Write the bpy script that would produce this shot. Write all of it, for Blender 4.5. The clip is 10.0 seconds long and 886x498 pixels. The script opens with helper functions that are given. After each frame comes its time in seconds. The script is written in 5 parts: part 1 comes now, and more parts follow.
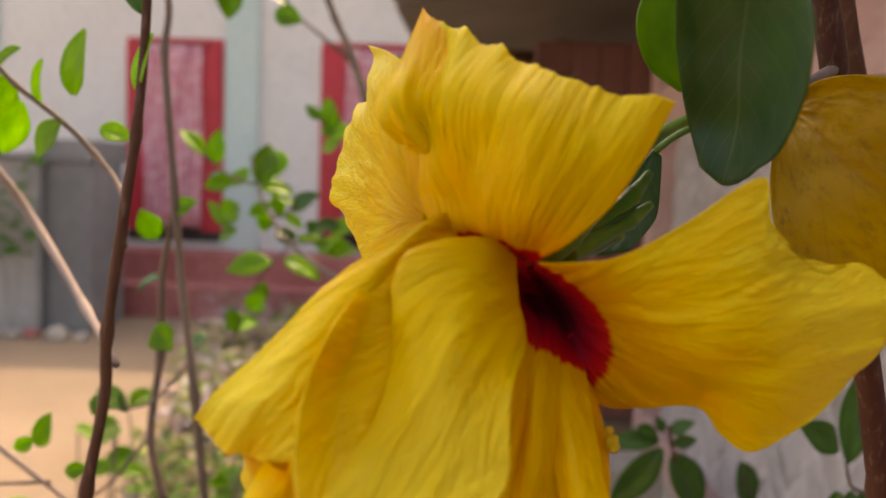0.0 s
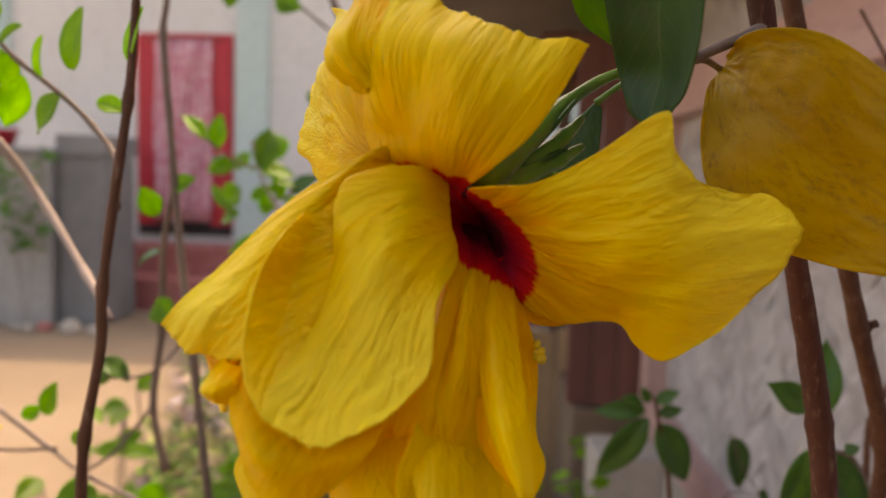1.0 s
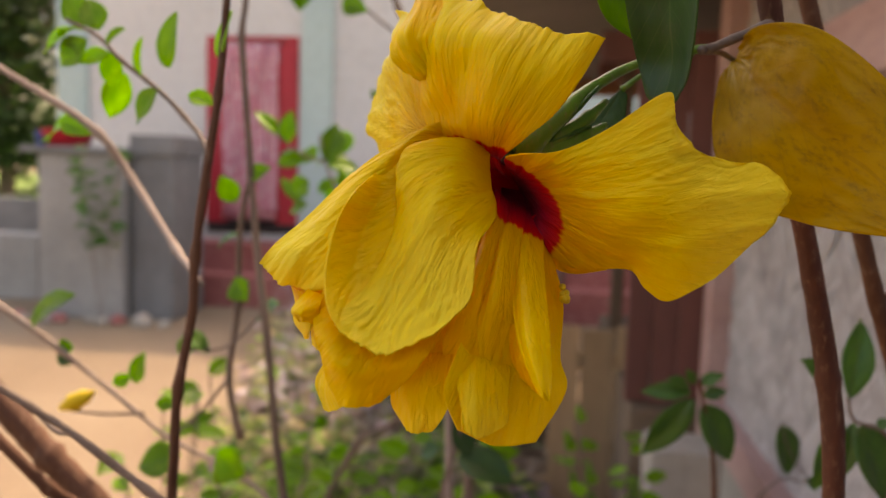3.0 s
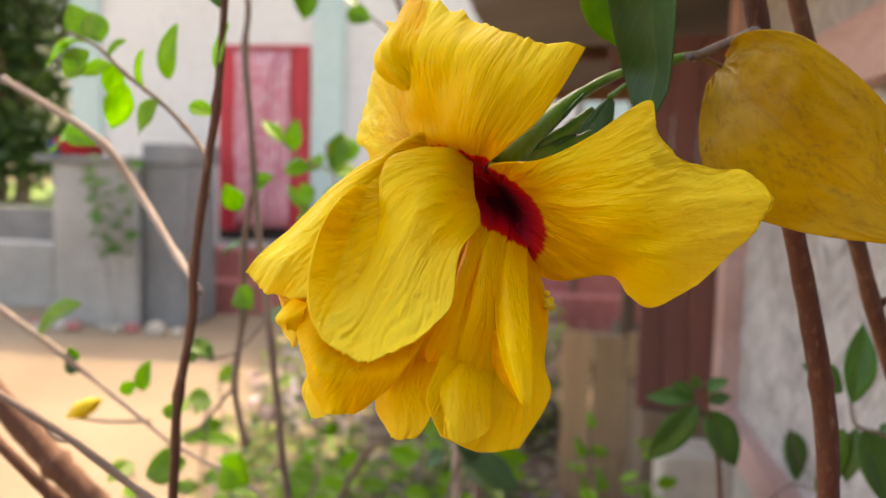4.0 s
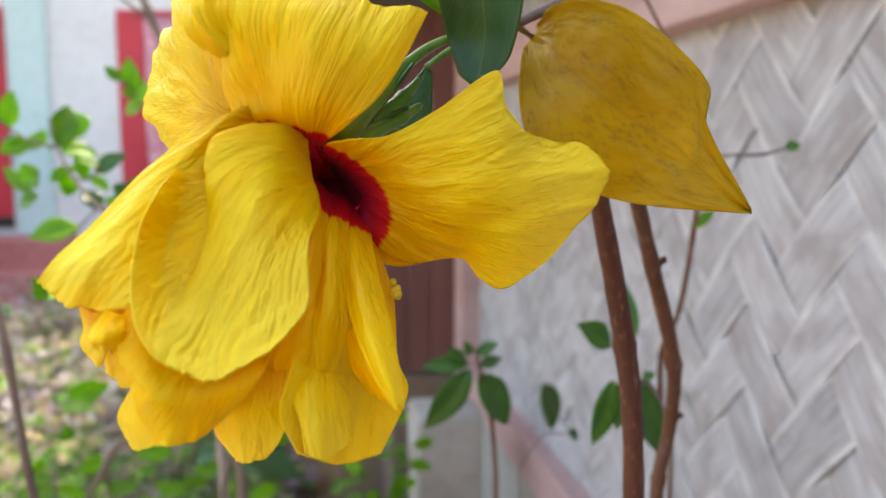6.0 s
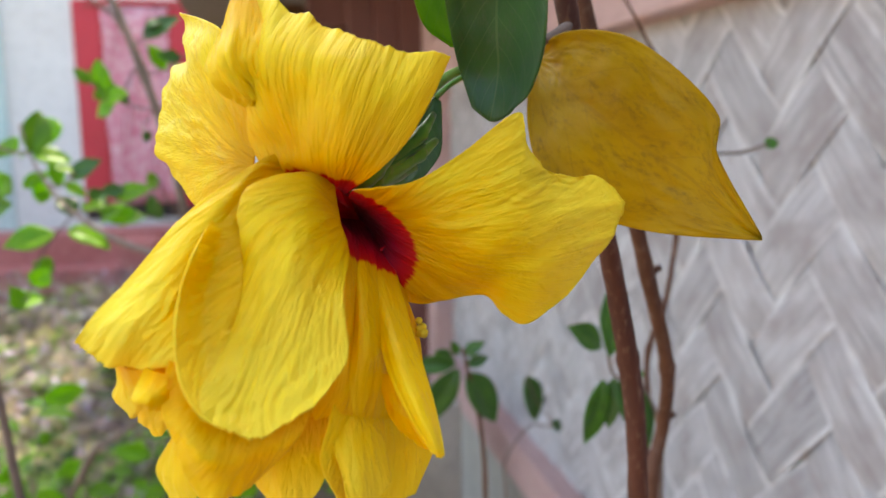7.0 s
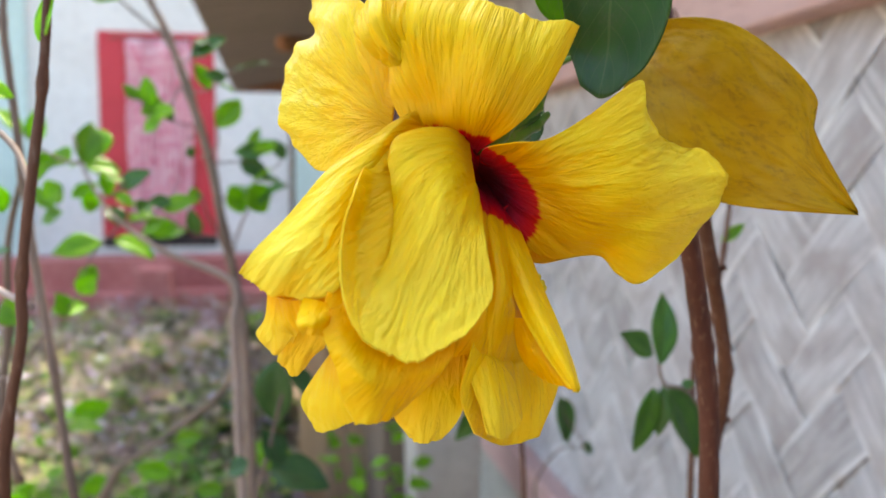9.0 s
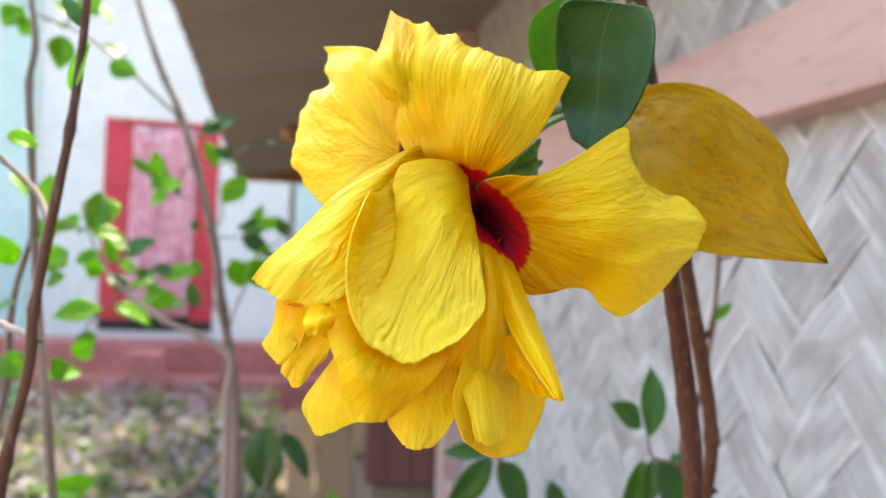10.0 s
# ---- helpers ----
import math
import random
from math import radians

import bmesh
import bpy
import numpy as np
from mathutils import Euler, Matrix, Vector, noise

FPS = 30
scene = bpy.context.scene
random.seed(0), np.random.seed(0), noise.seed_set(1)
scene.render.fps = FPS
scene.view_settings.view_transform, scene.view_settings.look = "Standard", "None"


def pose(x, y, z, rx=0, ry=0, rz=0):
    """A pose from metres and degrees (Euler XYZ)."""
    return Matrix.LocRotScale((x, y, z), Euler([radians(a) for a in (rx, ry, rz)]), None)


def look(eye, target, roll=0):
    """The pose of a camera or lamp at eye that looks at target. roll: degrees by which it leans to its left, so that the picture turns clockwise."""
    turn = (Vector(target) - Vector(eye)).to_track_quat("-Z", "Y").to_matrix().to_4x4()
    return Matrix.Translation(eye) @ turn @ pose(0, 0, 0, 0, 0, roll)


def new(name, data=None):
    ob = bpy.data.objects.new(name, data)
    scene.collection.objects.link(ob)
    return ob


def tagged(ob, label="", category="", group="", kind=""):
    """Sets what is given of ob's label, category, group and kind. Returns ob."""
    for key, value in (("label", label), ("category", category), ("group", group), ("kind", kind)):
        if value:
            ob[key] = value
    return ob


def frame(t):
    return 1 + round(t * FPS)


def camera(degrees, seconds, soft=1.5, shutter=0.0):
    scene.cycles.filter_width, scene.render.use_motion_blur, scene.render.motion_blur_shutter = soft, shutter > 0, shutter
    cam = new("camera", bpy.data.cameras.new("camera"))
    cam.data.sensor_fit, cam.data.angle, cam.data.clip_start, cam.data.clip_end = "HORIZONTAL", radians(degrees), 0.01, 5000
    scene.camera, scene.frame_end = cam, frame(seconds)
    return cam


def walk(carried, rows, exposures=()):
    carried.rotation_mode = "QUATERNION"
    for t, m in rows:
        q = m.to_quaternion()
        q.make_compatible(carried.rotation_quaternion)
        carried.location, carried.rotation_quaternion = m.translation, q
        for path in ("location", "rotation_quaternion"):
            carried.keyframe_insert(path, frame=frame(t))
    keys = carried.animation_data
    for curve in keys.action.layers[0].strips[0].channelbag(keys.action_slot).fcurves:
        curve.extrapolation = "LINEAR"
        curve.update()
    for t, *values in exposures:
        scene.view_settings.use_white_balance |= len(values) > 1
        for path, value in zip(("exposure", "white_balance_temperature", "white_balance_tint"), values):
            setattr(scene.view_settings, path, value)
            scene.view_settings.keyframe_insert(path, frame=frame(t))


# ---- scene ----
cam = camera(55.6, 10.0)
cam.data.dof.use_dof = True
cam.data.dof.focus_distance = 0.245
cam.data.dof.aperture_fstop = 11.5
PATH = [
    (0, (0.045, 0.012, 1.065), (-0.036, 2.002, 0.886), 2.0),
    (0.5, (0.057, 0.002, 1.06), (-0.031, 1.992, 0.871), 1.8),
    (1, (0.063, -0.01, 1.052), (-0.044, 1.978, 0.86), 1.7),
    (1.5, (0.065, -0.022, 1.049), (-0.062, 1.965, 0.855), 1.3),
    (2, (0.066, -0.04, 1.046), (-0.103, 1.943, 0.847), 1.4),
    (2.5, (0.067, -0.052, 1.044), (-0.149, 1.927, 0.844), 1.8),
    (4, (0.08, -0.057, 1.045), (-0.201, 1.915, 0.864), 1.3),
    (4.5, (0.075, -0.055, 1.048), (-0.084, 1.93, 0.868), 1.7),
    (5, (0.074, -0.045, 1.043), (0.12, 1.943, 0.83), 1.3),
    (5.5, (0.061, -0.037, 1.041), (0.294, 1.937, 0.819), 1.0),
    (7, (0.034, -0.031, 1.062), (0.454, 1.905, 0.783), -1.1),
    (7.5, (0.022, -0.032, 1.054), (0.434, 1.905, 0.775), -1.3),
    (8, (0.015, -0.028, 1.048), (0.42, 1.911, 0.778), -0.8),
    (8.5, (0.006, -0.034, 1.045), (0.406, 1.911, 0.8), -0.4),
    (9, (-0.001, -0.04, 1.041), (0.398, 1.911, 0.852), 0.2),
    (9.5, (-0.003, -0.05, 1.032), (0.398, 1.908, 0.962), 0.9),
    (10, (-0.005, -0.059, 1.021), (0.401, 1.899, 1.061), 2.2),
]
walk(cam, [(t, look(eye, target, roll)) for t, eye, target, roll in PATH],
     [(0.0, 1.7, 10500, 22), (2.7, 1.68, 10500, 22), (3.8, 2.07, 10000, 17), (4.3, 2.54, 9250, 13), (5.0, 2.7, 8350, 12), (5.7, 2.58, 7900, 10), (7.0, 2.42, 7700, 9), (8.6, 2.45, 7600, 8), (10.0, 2.71, 7350, 5)])


# ---- light ----
GROUND = -0.36
SUN_AZ, SUN_EL = 25.0, 53.0          # degrees: clockwise from +y, above the horizon
world = bpy.data.worlds.new("sky")
scene.world = world
world.use_nodes = True
wn = world.node_tree.nodes
sky = wn.new("ShaderNodeTexSky")
sky.sky_type = "NISHITA"
sky.sun_disc = False
sky.sun_elevation = radians(SUN_EL)
sky.sun_rotation = radians(SUN_AZ)
sky.air_density, sky.dust_density = 1.0, 3.0
wn["Background"].inputs["Strength"].default_value = 0.15
world.node_tree.links.new(sky.outputs[0], wn["Background"].inputs["Color"])
sun = new("sun", bpy.data.lights.new("sun", "SUN"))
sun.data.energy, sun.data.angle, sun.data.color = 1.3, radians(0.6), (1.0, 0.94, 0.84)
az, el = radians(SUN_AZ), radians(SUN_EL)
sun.matrix_world = look((0, 0, 20), Vector((0, 0, 20)) - Vector((math.sin(az) * math.cos(el), math.cos(az) * math.cos(el), math.sin(el))))


# ---- materials ----
def nodes_of(name):
    m = bpy.data.materials.new(name)
    m.use_nodes = True
    t = m.node_tree
    return m, t, t.nodes["Principled BSDF"]


def math_node(t, op, a, b=None):
    n = t.nodes.new("ShaderNodeMath")
    n.operation = op
    for k, v in enumerate((a, b)):
        if v is None:
            continue
        if isinstance(v, (int, float)):
            n.inputs[k].default_value = v
        else:
            t.links.new(v, n.inputs[k])
    return n.outputs[0]


def ramp(t, fac, stops):
    r = t.nodes.new("ShaderNodeValToRGB")
    e = r.color_ramp.elements
    while len(e) < len(stops):
        e.new(0.5)
    for k, (p, c) in enumerate(stops):
        e[k].position, e[k].color = p, (*c, 1)
    t.links.new(fac, r.inputs[0])
    return r.outputs[0]


def noise_node(t, vec, scale, detail=4, rough=0.55, stretch=None, distort=0.0):
    if stretch:
        mp = t.nodes.new("ShaderNodeMapping")
        mp.inputs["Scale"].default_value = stretch
        t.links.new(vec, mp.inputs["Vector"])
        vec = mp.outputs[0]
    n = t.nodes.new("ShaderNodeTexNoise")
    n.inputs["Scale"].default_value, n.inputs["Detail"].default_value, n.inputs["Roughness"].default_value = scale, detail, rough
    n.inputs["Distortion"].default_value = distort
    t.links.new(vec, n.inputs["Vector"])
    return n.outputs["Fac"]


def mix_color(t, fac, a, b, mode="MIX"):
    n = t.nodes.new("ShaderNodeMix")
    n.data_type, n.blend_type = "RGBA", mode
    for k, v in ((0, fac), (6, a), (7, b)):
        if isinstance(v, (int, float)):
            n.inputs[k].default_value = v
        elif isinstance(v, tuple):
            n.inputs[k].default_value = (*v, 1)
        else:
            t.links.new(v, n.inputs[k])
    return n.outputs[2]


def bump_node(t, height, strength, distance):
    b = t.nodes.new("ShaderNodeBump")
    b.inputs["Strength"].default_value, b.inputs["Distance"].default_value = strength, distance
    t.links.new(height, b.inputs["Height"])
    return b.outputs[0]


def surface_mat(name, a, b, c=None, coarse=4.0, fine=60.0, stretch=None, rough=0.7, bump=0.4, depth=0.002, vary=0.0, spec=0.4):
    """Two tones at a coarse scale, a third as stains at a fine one, and relief."""
    m, t, p = nodes_of(name)
    tc = t.nodes.new("ShaderNodeTexCoord").outputs["Object"]
    n1, n2 = noise_node(t, tc, coarse, 6, 0.6, stretch), noise_node(t, tc, fine, 5, 0.6, stretch)
    col = ramp(t, n1, [(0.32, a), (0.68, b)])
    if c:
        col = mix_color(t, ramp(t, n2, [(0.55, (0, 0, 0)), (0.75, (0.8, 0.8, 0.8))]), col, c)
    tone = ramp(t, n2, [(0.2, (0.78, 0.78, 0.78)), (0.8, (1.12, 1.12, 1.12))])
    col = mix_color(t, 1.0, col, tone, "MULTIPLY")
    if vary:
        rnd = t.nodes.new("ShaderNodeObjectInfo").outputs["Random"]
        col = mix_color(t, 1.0, col, ramp(t, rnd, [(0.0, (1 - vary,) * 3), (1.0, (1 + vary * 0.4,) * 3)]), "MULTIPLY")
    t.links.new(col, p.inputs["Base Color"])
    p.inputs["Roughness"].default_value = rough
    p.inputs["Specular IOR Level"].default_value = spec
    t.links.new(bump_node(t, math_node(t, "ADD", n2, math_node(t, "MULTIPLY", n1, 0.6)), bump, depth), p.inputs["Normal"])
    return m


def thin_mat(name, build, translucent=0.4, rough=0.5, spec=0.3):
    """A petal or leaf: gloss and diffuse above, light coming through. build(tree, uv) gives colour, glow-through colour and relief."""
    m, t, p = nodes_of(name)
    uv = t.nodes.new("ShaderNodeTexCoord").outputs["UV"]
    col, through_col, normal = build(t, uv)
    p.inputs["Roughness"].default_value, p.inputs["Specular IOR Level"].default_value = rough, spec
    tr = t.nodes.new("ShaderNodeBsdfTranslucent")
    mx = t.nodes.new("ShaderNodeMixShader")
    mx.inputs[0].default_value = translucent
    t.links.new(col, p.inputs["Base Color"])
    t.links.new(through_col, tr.inputs["Color"])
    t.links.new(normal, p.inputs["Normal"])
    t.links.new(normal, tr.inputs["Normal"])
    t.links.new(p.outputs[0], mx.inputs[1])
    t.links.new(tr.outputs[0], mx.inputs[2])
    t.links.new(mx.outputs[0], t.nodes["Material Output"].inputs["Surface"])
    return m


def petal_build(t, uv):
    at = t.nodes.new("ShaderNodeAttribute")
    at.attribute_name = "reach"
    veins = noise_node(t, uv, 1.0, 3, 0.5, (24, 2.6, 1), 0.9)
    fine = noise_node(t, uv, 1.0, 4, 0.6, (70, 16, 1), 0.6)
    broad = noise_node(t, uv, 1.0, 2, 0.5, (4, 2.5, 1))
    yellow = ramp(t, broad, [(0.3, (0.985, 0.635, 0.004)), (0.7, (0.985, 0.725, 0.012))])
    yellow = mix_color(t, ramp(t, veins, [(0.42, (0, 0, 0)), (0.66, (0.25, 0.25, 0.25))]), yellow, (0.96, 0.79, 0.05))
    edge = math_node(t, "ADD", at.outputs["Fac"], math_node(t, "MULTIPLY", math_node(t, "SUBTRACT", veins, 0.5), 3.5))
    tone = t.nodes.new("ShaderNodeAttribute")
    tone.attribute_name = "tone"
    # Orange of the base, which also paints in light bounced between inner petals.
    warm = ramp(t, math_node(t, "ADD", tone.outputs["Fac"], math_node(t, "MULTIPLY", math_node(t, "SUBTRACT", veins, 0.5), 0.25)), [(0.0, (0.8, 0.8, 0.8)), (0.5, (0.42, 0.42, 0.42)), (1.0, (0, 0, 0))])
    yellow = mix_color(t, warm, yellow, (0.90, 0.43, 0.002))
    # Paler tips paint in highlights and light shining through the thin rims.
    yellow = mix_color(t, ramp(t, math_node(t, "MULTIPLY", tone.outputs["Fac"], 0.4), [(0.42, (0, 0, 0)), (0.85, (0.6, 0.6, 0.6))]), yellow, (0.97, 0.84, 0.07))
    streak = math_node(t, "MULTIPLY", math_node(t, "SUBTRACT", fine, 0.5), 5.0)
    depth = math_node(t, "ADD", edge, streak)
    red = ramp(t, math_node(t, "ADD", math_node(t, "MULTIPLY", depth, 0.065), 0.75), [(0.0, (0.14, 0.001, 0.010)), (0.30, (0.42, 0.002, 0.022)), (0.60, (0.66, 0.004, 0.012)), (0.75, (0.76, 0.016, 0.004))])
    col = mix_color(t, ramp(t, math_node(t, "ADD", math_node(t, "MULTIPLY", edge, 0.5), 0.5), [(0.2, (1, 1, 1)), (0.8, (0, 0, 0))]), yellow, red)
    thin = noise_node(t, uv, 1.0, 2, 0.5, (46, 4.5, 1), 0.5)
    ridge = math_node(t, "SUBTRACT", 1.0, math_node(t, "MULTIPLY", math_node(t, "ABSOLUTE", math_node(t, "SUBTRACT", thin, 0.5)), 5.0))
    crisp = noise_node(t, uv, 1.0, 2, 0.5, (24, 9, 1), 1.0)
    patch = ramp(t, noise_node(t, uv, 1.0, 2, 0.5, (6, 4, 1)), [(0.40, (0.1, 0.1, 0.1)), (0.62, (1, 1, 1))])
    h = math_node(t, "ADD", math_node(t, "MULTIPLY", ridge, 0.16), math_node(t, "MULTIPLY", math_node(t, "MULTIPLY", crisp, 1.3), patch))
    h = math_node(t, "ADD", h, math_node(t, "MULTIPLY", fine, 0.08))
    return col, mix_color(t, 1.0, col, (1.0, 0.80, 0.26), "MULTIPLY"), bump_node(t, h, 0.75, 0.0011)


def leaf_builder(light, dark, blotch=None, vein=(0.16, 0.24, 0.08), vary=0.3):
    def build(t, uv):
        sep = t.nodes.new("ShaderNodeSeparateXYZ")
        t.links.new(uv, sep.inputs[0])
        side = math_node(t, "ABSOLUTE", math_node(t, "SUBTRACT", sep.outputs[0], 0.5))
        # side veins that leave the midrib at a slant
        wave = math_node(t, "FRACT", math_node(t, "MULTIPLY", math_node(t, "SUBTRACT", sep.outputs[1], math_node(t, "MULTIPLY", side, 0.75)), 7.0))
        line = math_node(t, "LESS_THAN", math_node(t, "ABSOLUTE", math_node(t, "SUBTRACT", wave, 0.5)), 0.035)
        rib = math_node(t, "LESS_THAN", side, 0.012)
        mark = math_node(t, "MAXIMUM", math_node(t, "MULTIPLY", line, 0.55), rib)
        n1, n2 = noise_node(t, uv, 3.0, 5), noise_node(t, uv, 38.0, 4)
        col = ramp(t, n1, [(0.3, dark), (0.7, light)])
        rnd = t.nodes.new("ShaderNodeObjectInfo").outputs["Random"]
        col = mix_color(t, 1.0, col, ramp(t, rnd, [(0.0, (1 - vary, 1 - vary, 1 - vary)), (1.0, (1 + vary, 1 + vary * 0.8, 1))]), "MULTIPLY")
        if blotch:
            n3 = noise_node(t, uv, 1.0, 6, 0.7, (9, 9, 1))
            spots = math_node(t, "MULTIPLY", ramp(t, n3, [(0.47, (0, 0, 0)), (0.72, (0.85, 0.85, 0.85))]), ramp(t, n2, [(0.42, (0.15, 0.15, 0.15)), (0.6, (1, 1, 1))]))
            col = mix_color(t, spots, col, blotch)
        col = mix_color(t, math_node(t, "MULTIPLY", mark, 0.45), col, vein)
        h = math_node(t, "SUBTRACT", math_node(t, "MULTIPLY", n2, 0.5), math_node(t, "MULTIPLY", mark, 0.6))
        return col, mix_color(t, 1.0, col, (1.5, 1.6, 0.6), "MULTIPLY"), bump_node(t, h, 0.35, 0.0006)
    return build


M_PETAL = thin_mat("petal_yellow", petal_build, 0.26, 0.45, 0.22)
M_YLEAF = thin_mat("leaf_yellow", leaf_builder((0.56, 0.33, 0.002), (0.43, 0.235, 0.002), (0.20, 0.10, 0.008), (0.38, 0.21, 0.006), 0.0), 0.22, 0.45, 0.2)
M_LEAF = thin_mat("leaf_green", leaf_builder((0.25, 0.47, 0.02), (0.13, 0.32, 0.014)), 0.52, 0.36, 0.45)
# Lighter copy of the green leaf, with backlighting put into its colour.
M_BACKLIT = thin_mat("leaf_backlit", leaf_builder((0.34, 0.56, 0.03), (0.19, 0.40, 0.016), None, (0.30, 0.45, 0.10)), 0.55, 0.36, 0.45)
M_MIDLEAF = thin_mat("leaf_mid", leaf_builder((0.075, 0.22, 0.022), (0.035, 0.13, 0.018)), 0.3, 0.33, 0.5)
M_DARKLEAF = thin_mat("leaf_dark", leaf_builder((0.050, 0.150, 0.034), (0.030, 0.105, 0.026), (0.075, 0.12, 0.065), (0.13, 0.22, 0.09), 0.1), 0.4, 0.42, 0.55)
M_DRYLEAF = thin_mat("leaf_dry", leaf_builder((0.30, 0.17, 0.08), (0.16, 0.08, 0.035), (0.06, 0.03, 0.015), (0.22, 0.12, 0.05)), 0.2, 0.7, 0.2)
M_BARK = surface_mat("bark_brown", (0.055, 0.014, 0.007), (0.115, 0.032, 0.016), (0.22, 0.13, 0.085), 40, 420, (1, 1, 0.35), 0.62, 0.6, 0.0008)
M_TWIG = surface_mat("bark_grey", (0.15, 0.105, 0.08), (0.27, 0.20, 0.16), (0.10, 0.06, 0.045), 30, 300, (1, 1, 0.3), 0.75, 0.6, 0.0008)
M_PALETWIG = surface_mat("bark_pale", (0.27, 0.20, 0.17), (0.40, 0.32, 0.28), (0.17, 0.12, 0.10), 30, 300, (1, 1, 0.3), 0.75, 0.6, 0.0008)
M_TWIGD = surface_mat("bark_dark", (0.085, 0.029, 0.013), (0.150, 0.062, 0.033), (0.20, 0.13, 0.09), 30, 300, (1, 1, 0.3), 0.7, 0.6, 0.0008)
M_GREENSTEM = surface_mat("stem_green", (0.06, 0.17, 0.018), (0.12, 0.27, 0.03), (0.18, 0.14, 0.08), 60, 500, (1, 1, 0.4), 0.4, 0.3, 0.0004)


def bamboo_mat():
    """Whitewash brushed thin over flat bamboo: pale and grey streaks along each strip."""
    m, t, p = nodes_of("whitewashed_bamboo")
    uv_node = t.nodes.new("ShaderNodeUVMap")
    uv_node.uv_map = "UVMap"
    uv = uv_node.outputs[0]
    rnd = t.nodes.new("ShaderNodeObjectInfo").outputs["Random"]
    vec = t.nodes.new("ShaderNodeVectorMath")
    shift = math_node(t, "MULTIPLY", rnd, 53.0)
    t.links.new(uv, vec.inputs[0])
    t.links.new(shift, vec.inputs[1])
    streak = noise_node(t, vec.outputs[0], 1.0, 5, 0.6, (190, 9, 1), 0.4)
    blot = noise_node(t, vec.outputs[0], 1.0, 4, 0.6, (22, 14, 1))
    fibre = noise_node(t, vec.outputs[0], 1.0, 3, 0.6, (900, 30, 1))
    col = ramp(t, streak, [(0.26, (0.24, 0.215, 0.212)), (0.42, (0.39, 0.37, 0.375)), (0.60, (0.51, 0.495, 0.50)), (0.74, (0.64, 0.625, 0.625))])
    col = mix_color(t, ramp(t, blot, [(0.44, (0, 0, 0)), (0.66, (0.8, 0.8, 0.8))]), col, (0.31, 0.268, 0.26))
    col = mix_color(t, 1.0, col, ramp(t, rnd, [(0.0, (0.86, 0.86, 0.86)), (1.0, (1.10, 1.10, 1.10))]), "MULTIPLY")
    # pale edges paint in the light that strip rims catch, fading over stains
    across = t.nodes.new("ShaderNodeUVMap")
    across.uv_map = "across"
    sep = t.nodes.new("ShaderNodeSeparateXYZ")
    t.links.new(across.outputs[0], sep.inputs[0])
    edge_light = math_node(t, "MULTIPLY", ramp(t, sep.outputs[0], [(0.78, (0, 0, 0)), (0.95, (1, 1, 1))]), ramp(t, blot, [(0.40, (0.9, 0.9, 0.9)), (0.62, (0.15, 0.15, 0.15))]))
    col = mix_color(t, edge_light, col, (0.72, 0.705, 0.70))
    p.inputs["Roughness"].default_value = 0.7
    t.links.new(col, p.inputs["Base Color"])
    h = math_node(t, "ADD", streak, math_node(t, "MULTIPLY", fibre, 0.3))
    t.links.new(bump_node(t, h, 0.6, 0.003), p.inputs["Normal"])
    return m


M_BAMBOO = bamboo_mat()
# Slot shade between the strips is put into this darker grey.
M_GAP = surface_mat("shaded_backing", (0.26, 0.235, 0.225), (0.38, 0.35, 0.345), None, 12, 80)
M_PINK = surface_mat("pink_paint", (0.50, 0.30, 0.27), (0.62, 0.42, 0.39), (0.33, 0.20, 0.17), 5, 40, (1, 0.25, 1), 0.6, 0.4, 0.001)
M_BROWNWOOD = surface_mat("red_brown_wood", (0.15, 0.055, 0.045), (0.22, 0.085, 0.07), (0.10, 0.04, 0.03), 6, 50, (1, 1, 0.12), 0.6, 0.5, 0.001)
M_OLDWOOD = surface_mat("old_wood", (0.10, 0.065, 0.042), (0.18, 0.12, 0.08), (0.06, 0.04, 0.03), 6, 50, (1, 1, 0.12), 0.75, 0.5, 0.001)
M_ORANGEWOOD = surface_mat("orange_wood", (0.25, 0.11, 0.055), (0.34, 0.16, 0.08), (0.16, 0.07, 0.04), 6, 50, (0.12, 1, 1), 0.7, 0.4, 0.001)
M_SOFFIT = surface_mat("fibre_cement", (0.155, 0.13, 0.108), (0.205, 0.172, 0.145), (0.115, 0.092, 0.076), 2.5, 24, None, 0.85, 0.3, 0.002)
M_WHITE = surface_mat("lime_wash", (0.63, 0.62, 0.60), (0.72, 0.71, 0.69), (0.53, 0.51, 0.485), 1.2, 14, None, 0.85, 0.3, 0.003)
M_TEAL = surface_mat("teal_paint", (0.40, 0.55, 0.53), (0.52, 0.65, 0.62), (0.36, 0.47, 0.45), 1.5, 16, None, 0.75, 0.3, 0.002)
M_REDOX = surface_mat("red_oxide_cement", (0.36, 0.10, 0.09), (0.47, 0.165, 0.15), (0.52, 0.29, 0.26), 1.6, 18, None, 0.6, 0.3, 0.002)
M_REDDOOR = surface_mat("red_door_paint", (0.48, 0.018, 0.034), (0.58, 0.030, 0.050), (0.36, 0.016, 0.028), 3, 30, (1, 1, 0.2), 0.45, 0.2, 0.001)
# Near-black colour that puts the shade of recesses into a surface.
M_BLACK = surface_mat("recess_shade", (0.02, 0.016, 0.015), (0.04, 0.03, 0.028), None, 5, 30)
M_CEMENT = surface_mat("grey_cement", (0.28, 0.28, 0.27), (0.40, 0.395, 0.38), (0.19, 0.18, 0.16), 1.8, 16, None, 0.85, 0.5, 0.004)
M_DARKCEMENT = surface_mat("dark_cement", (0.15, 0.155, 0.16), (0.24, 0.245, 0.25), (0.10, 0.10, 0.095), 2.2, 18, None, 0.8, 0.5, 0.004)
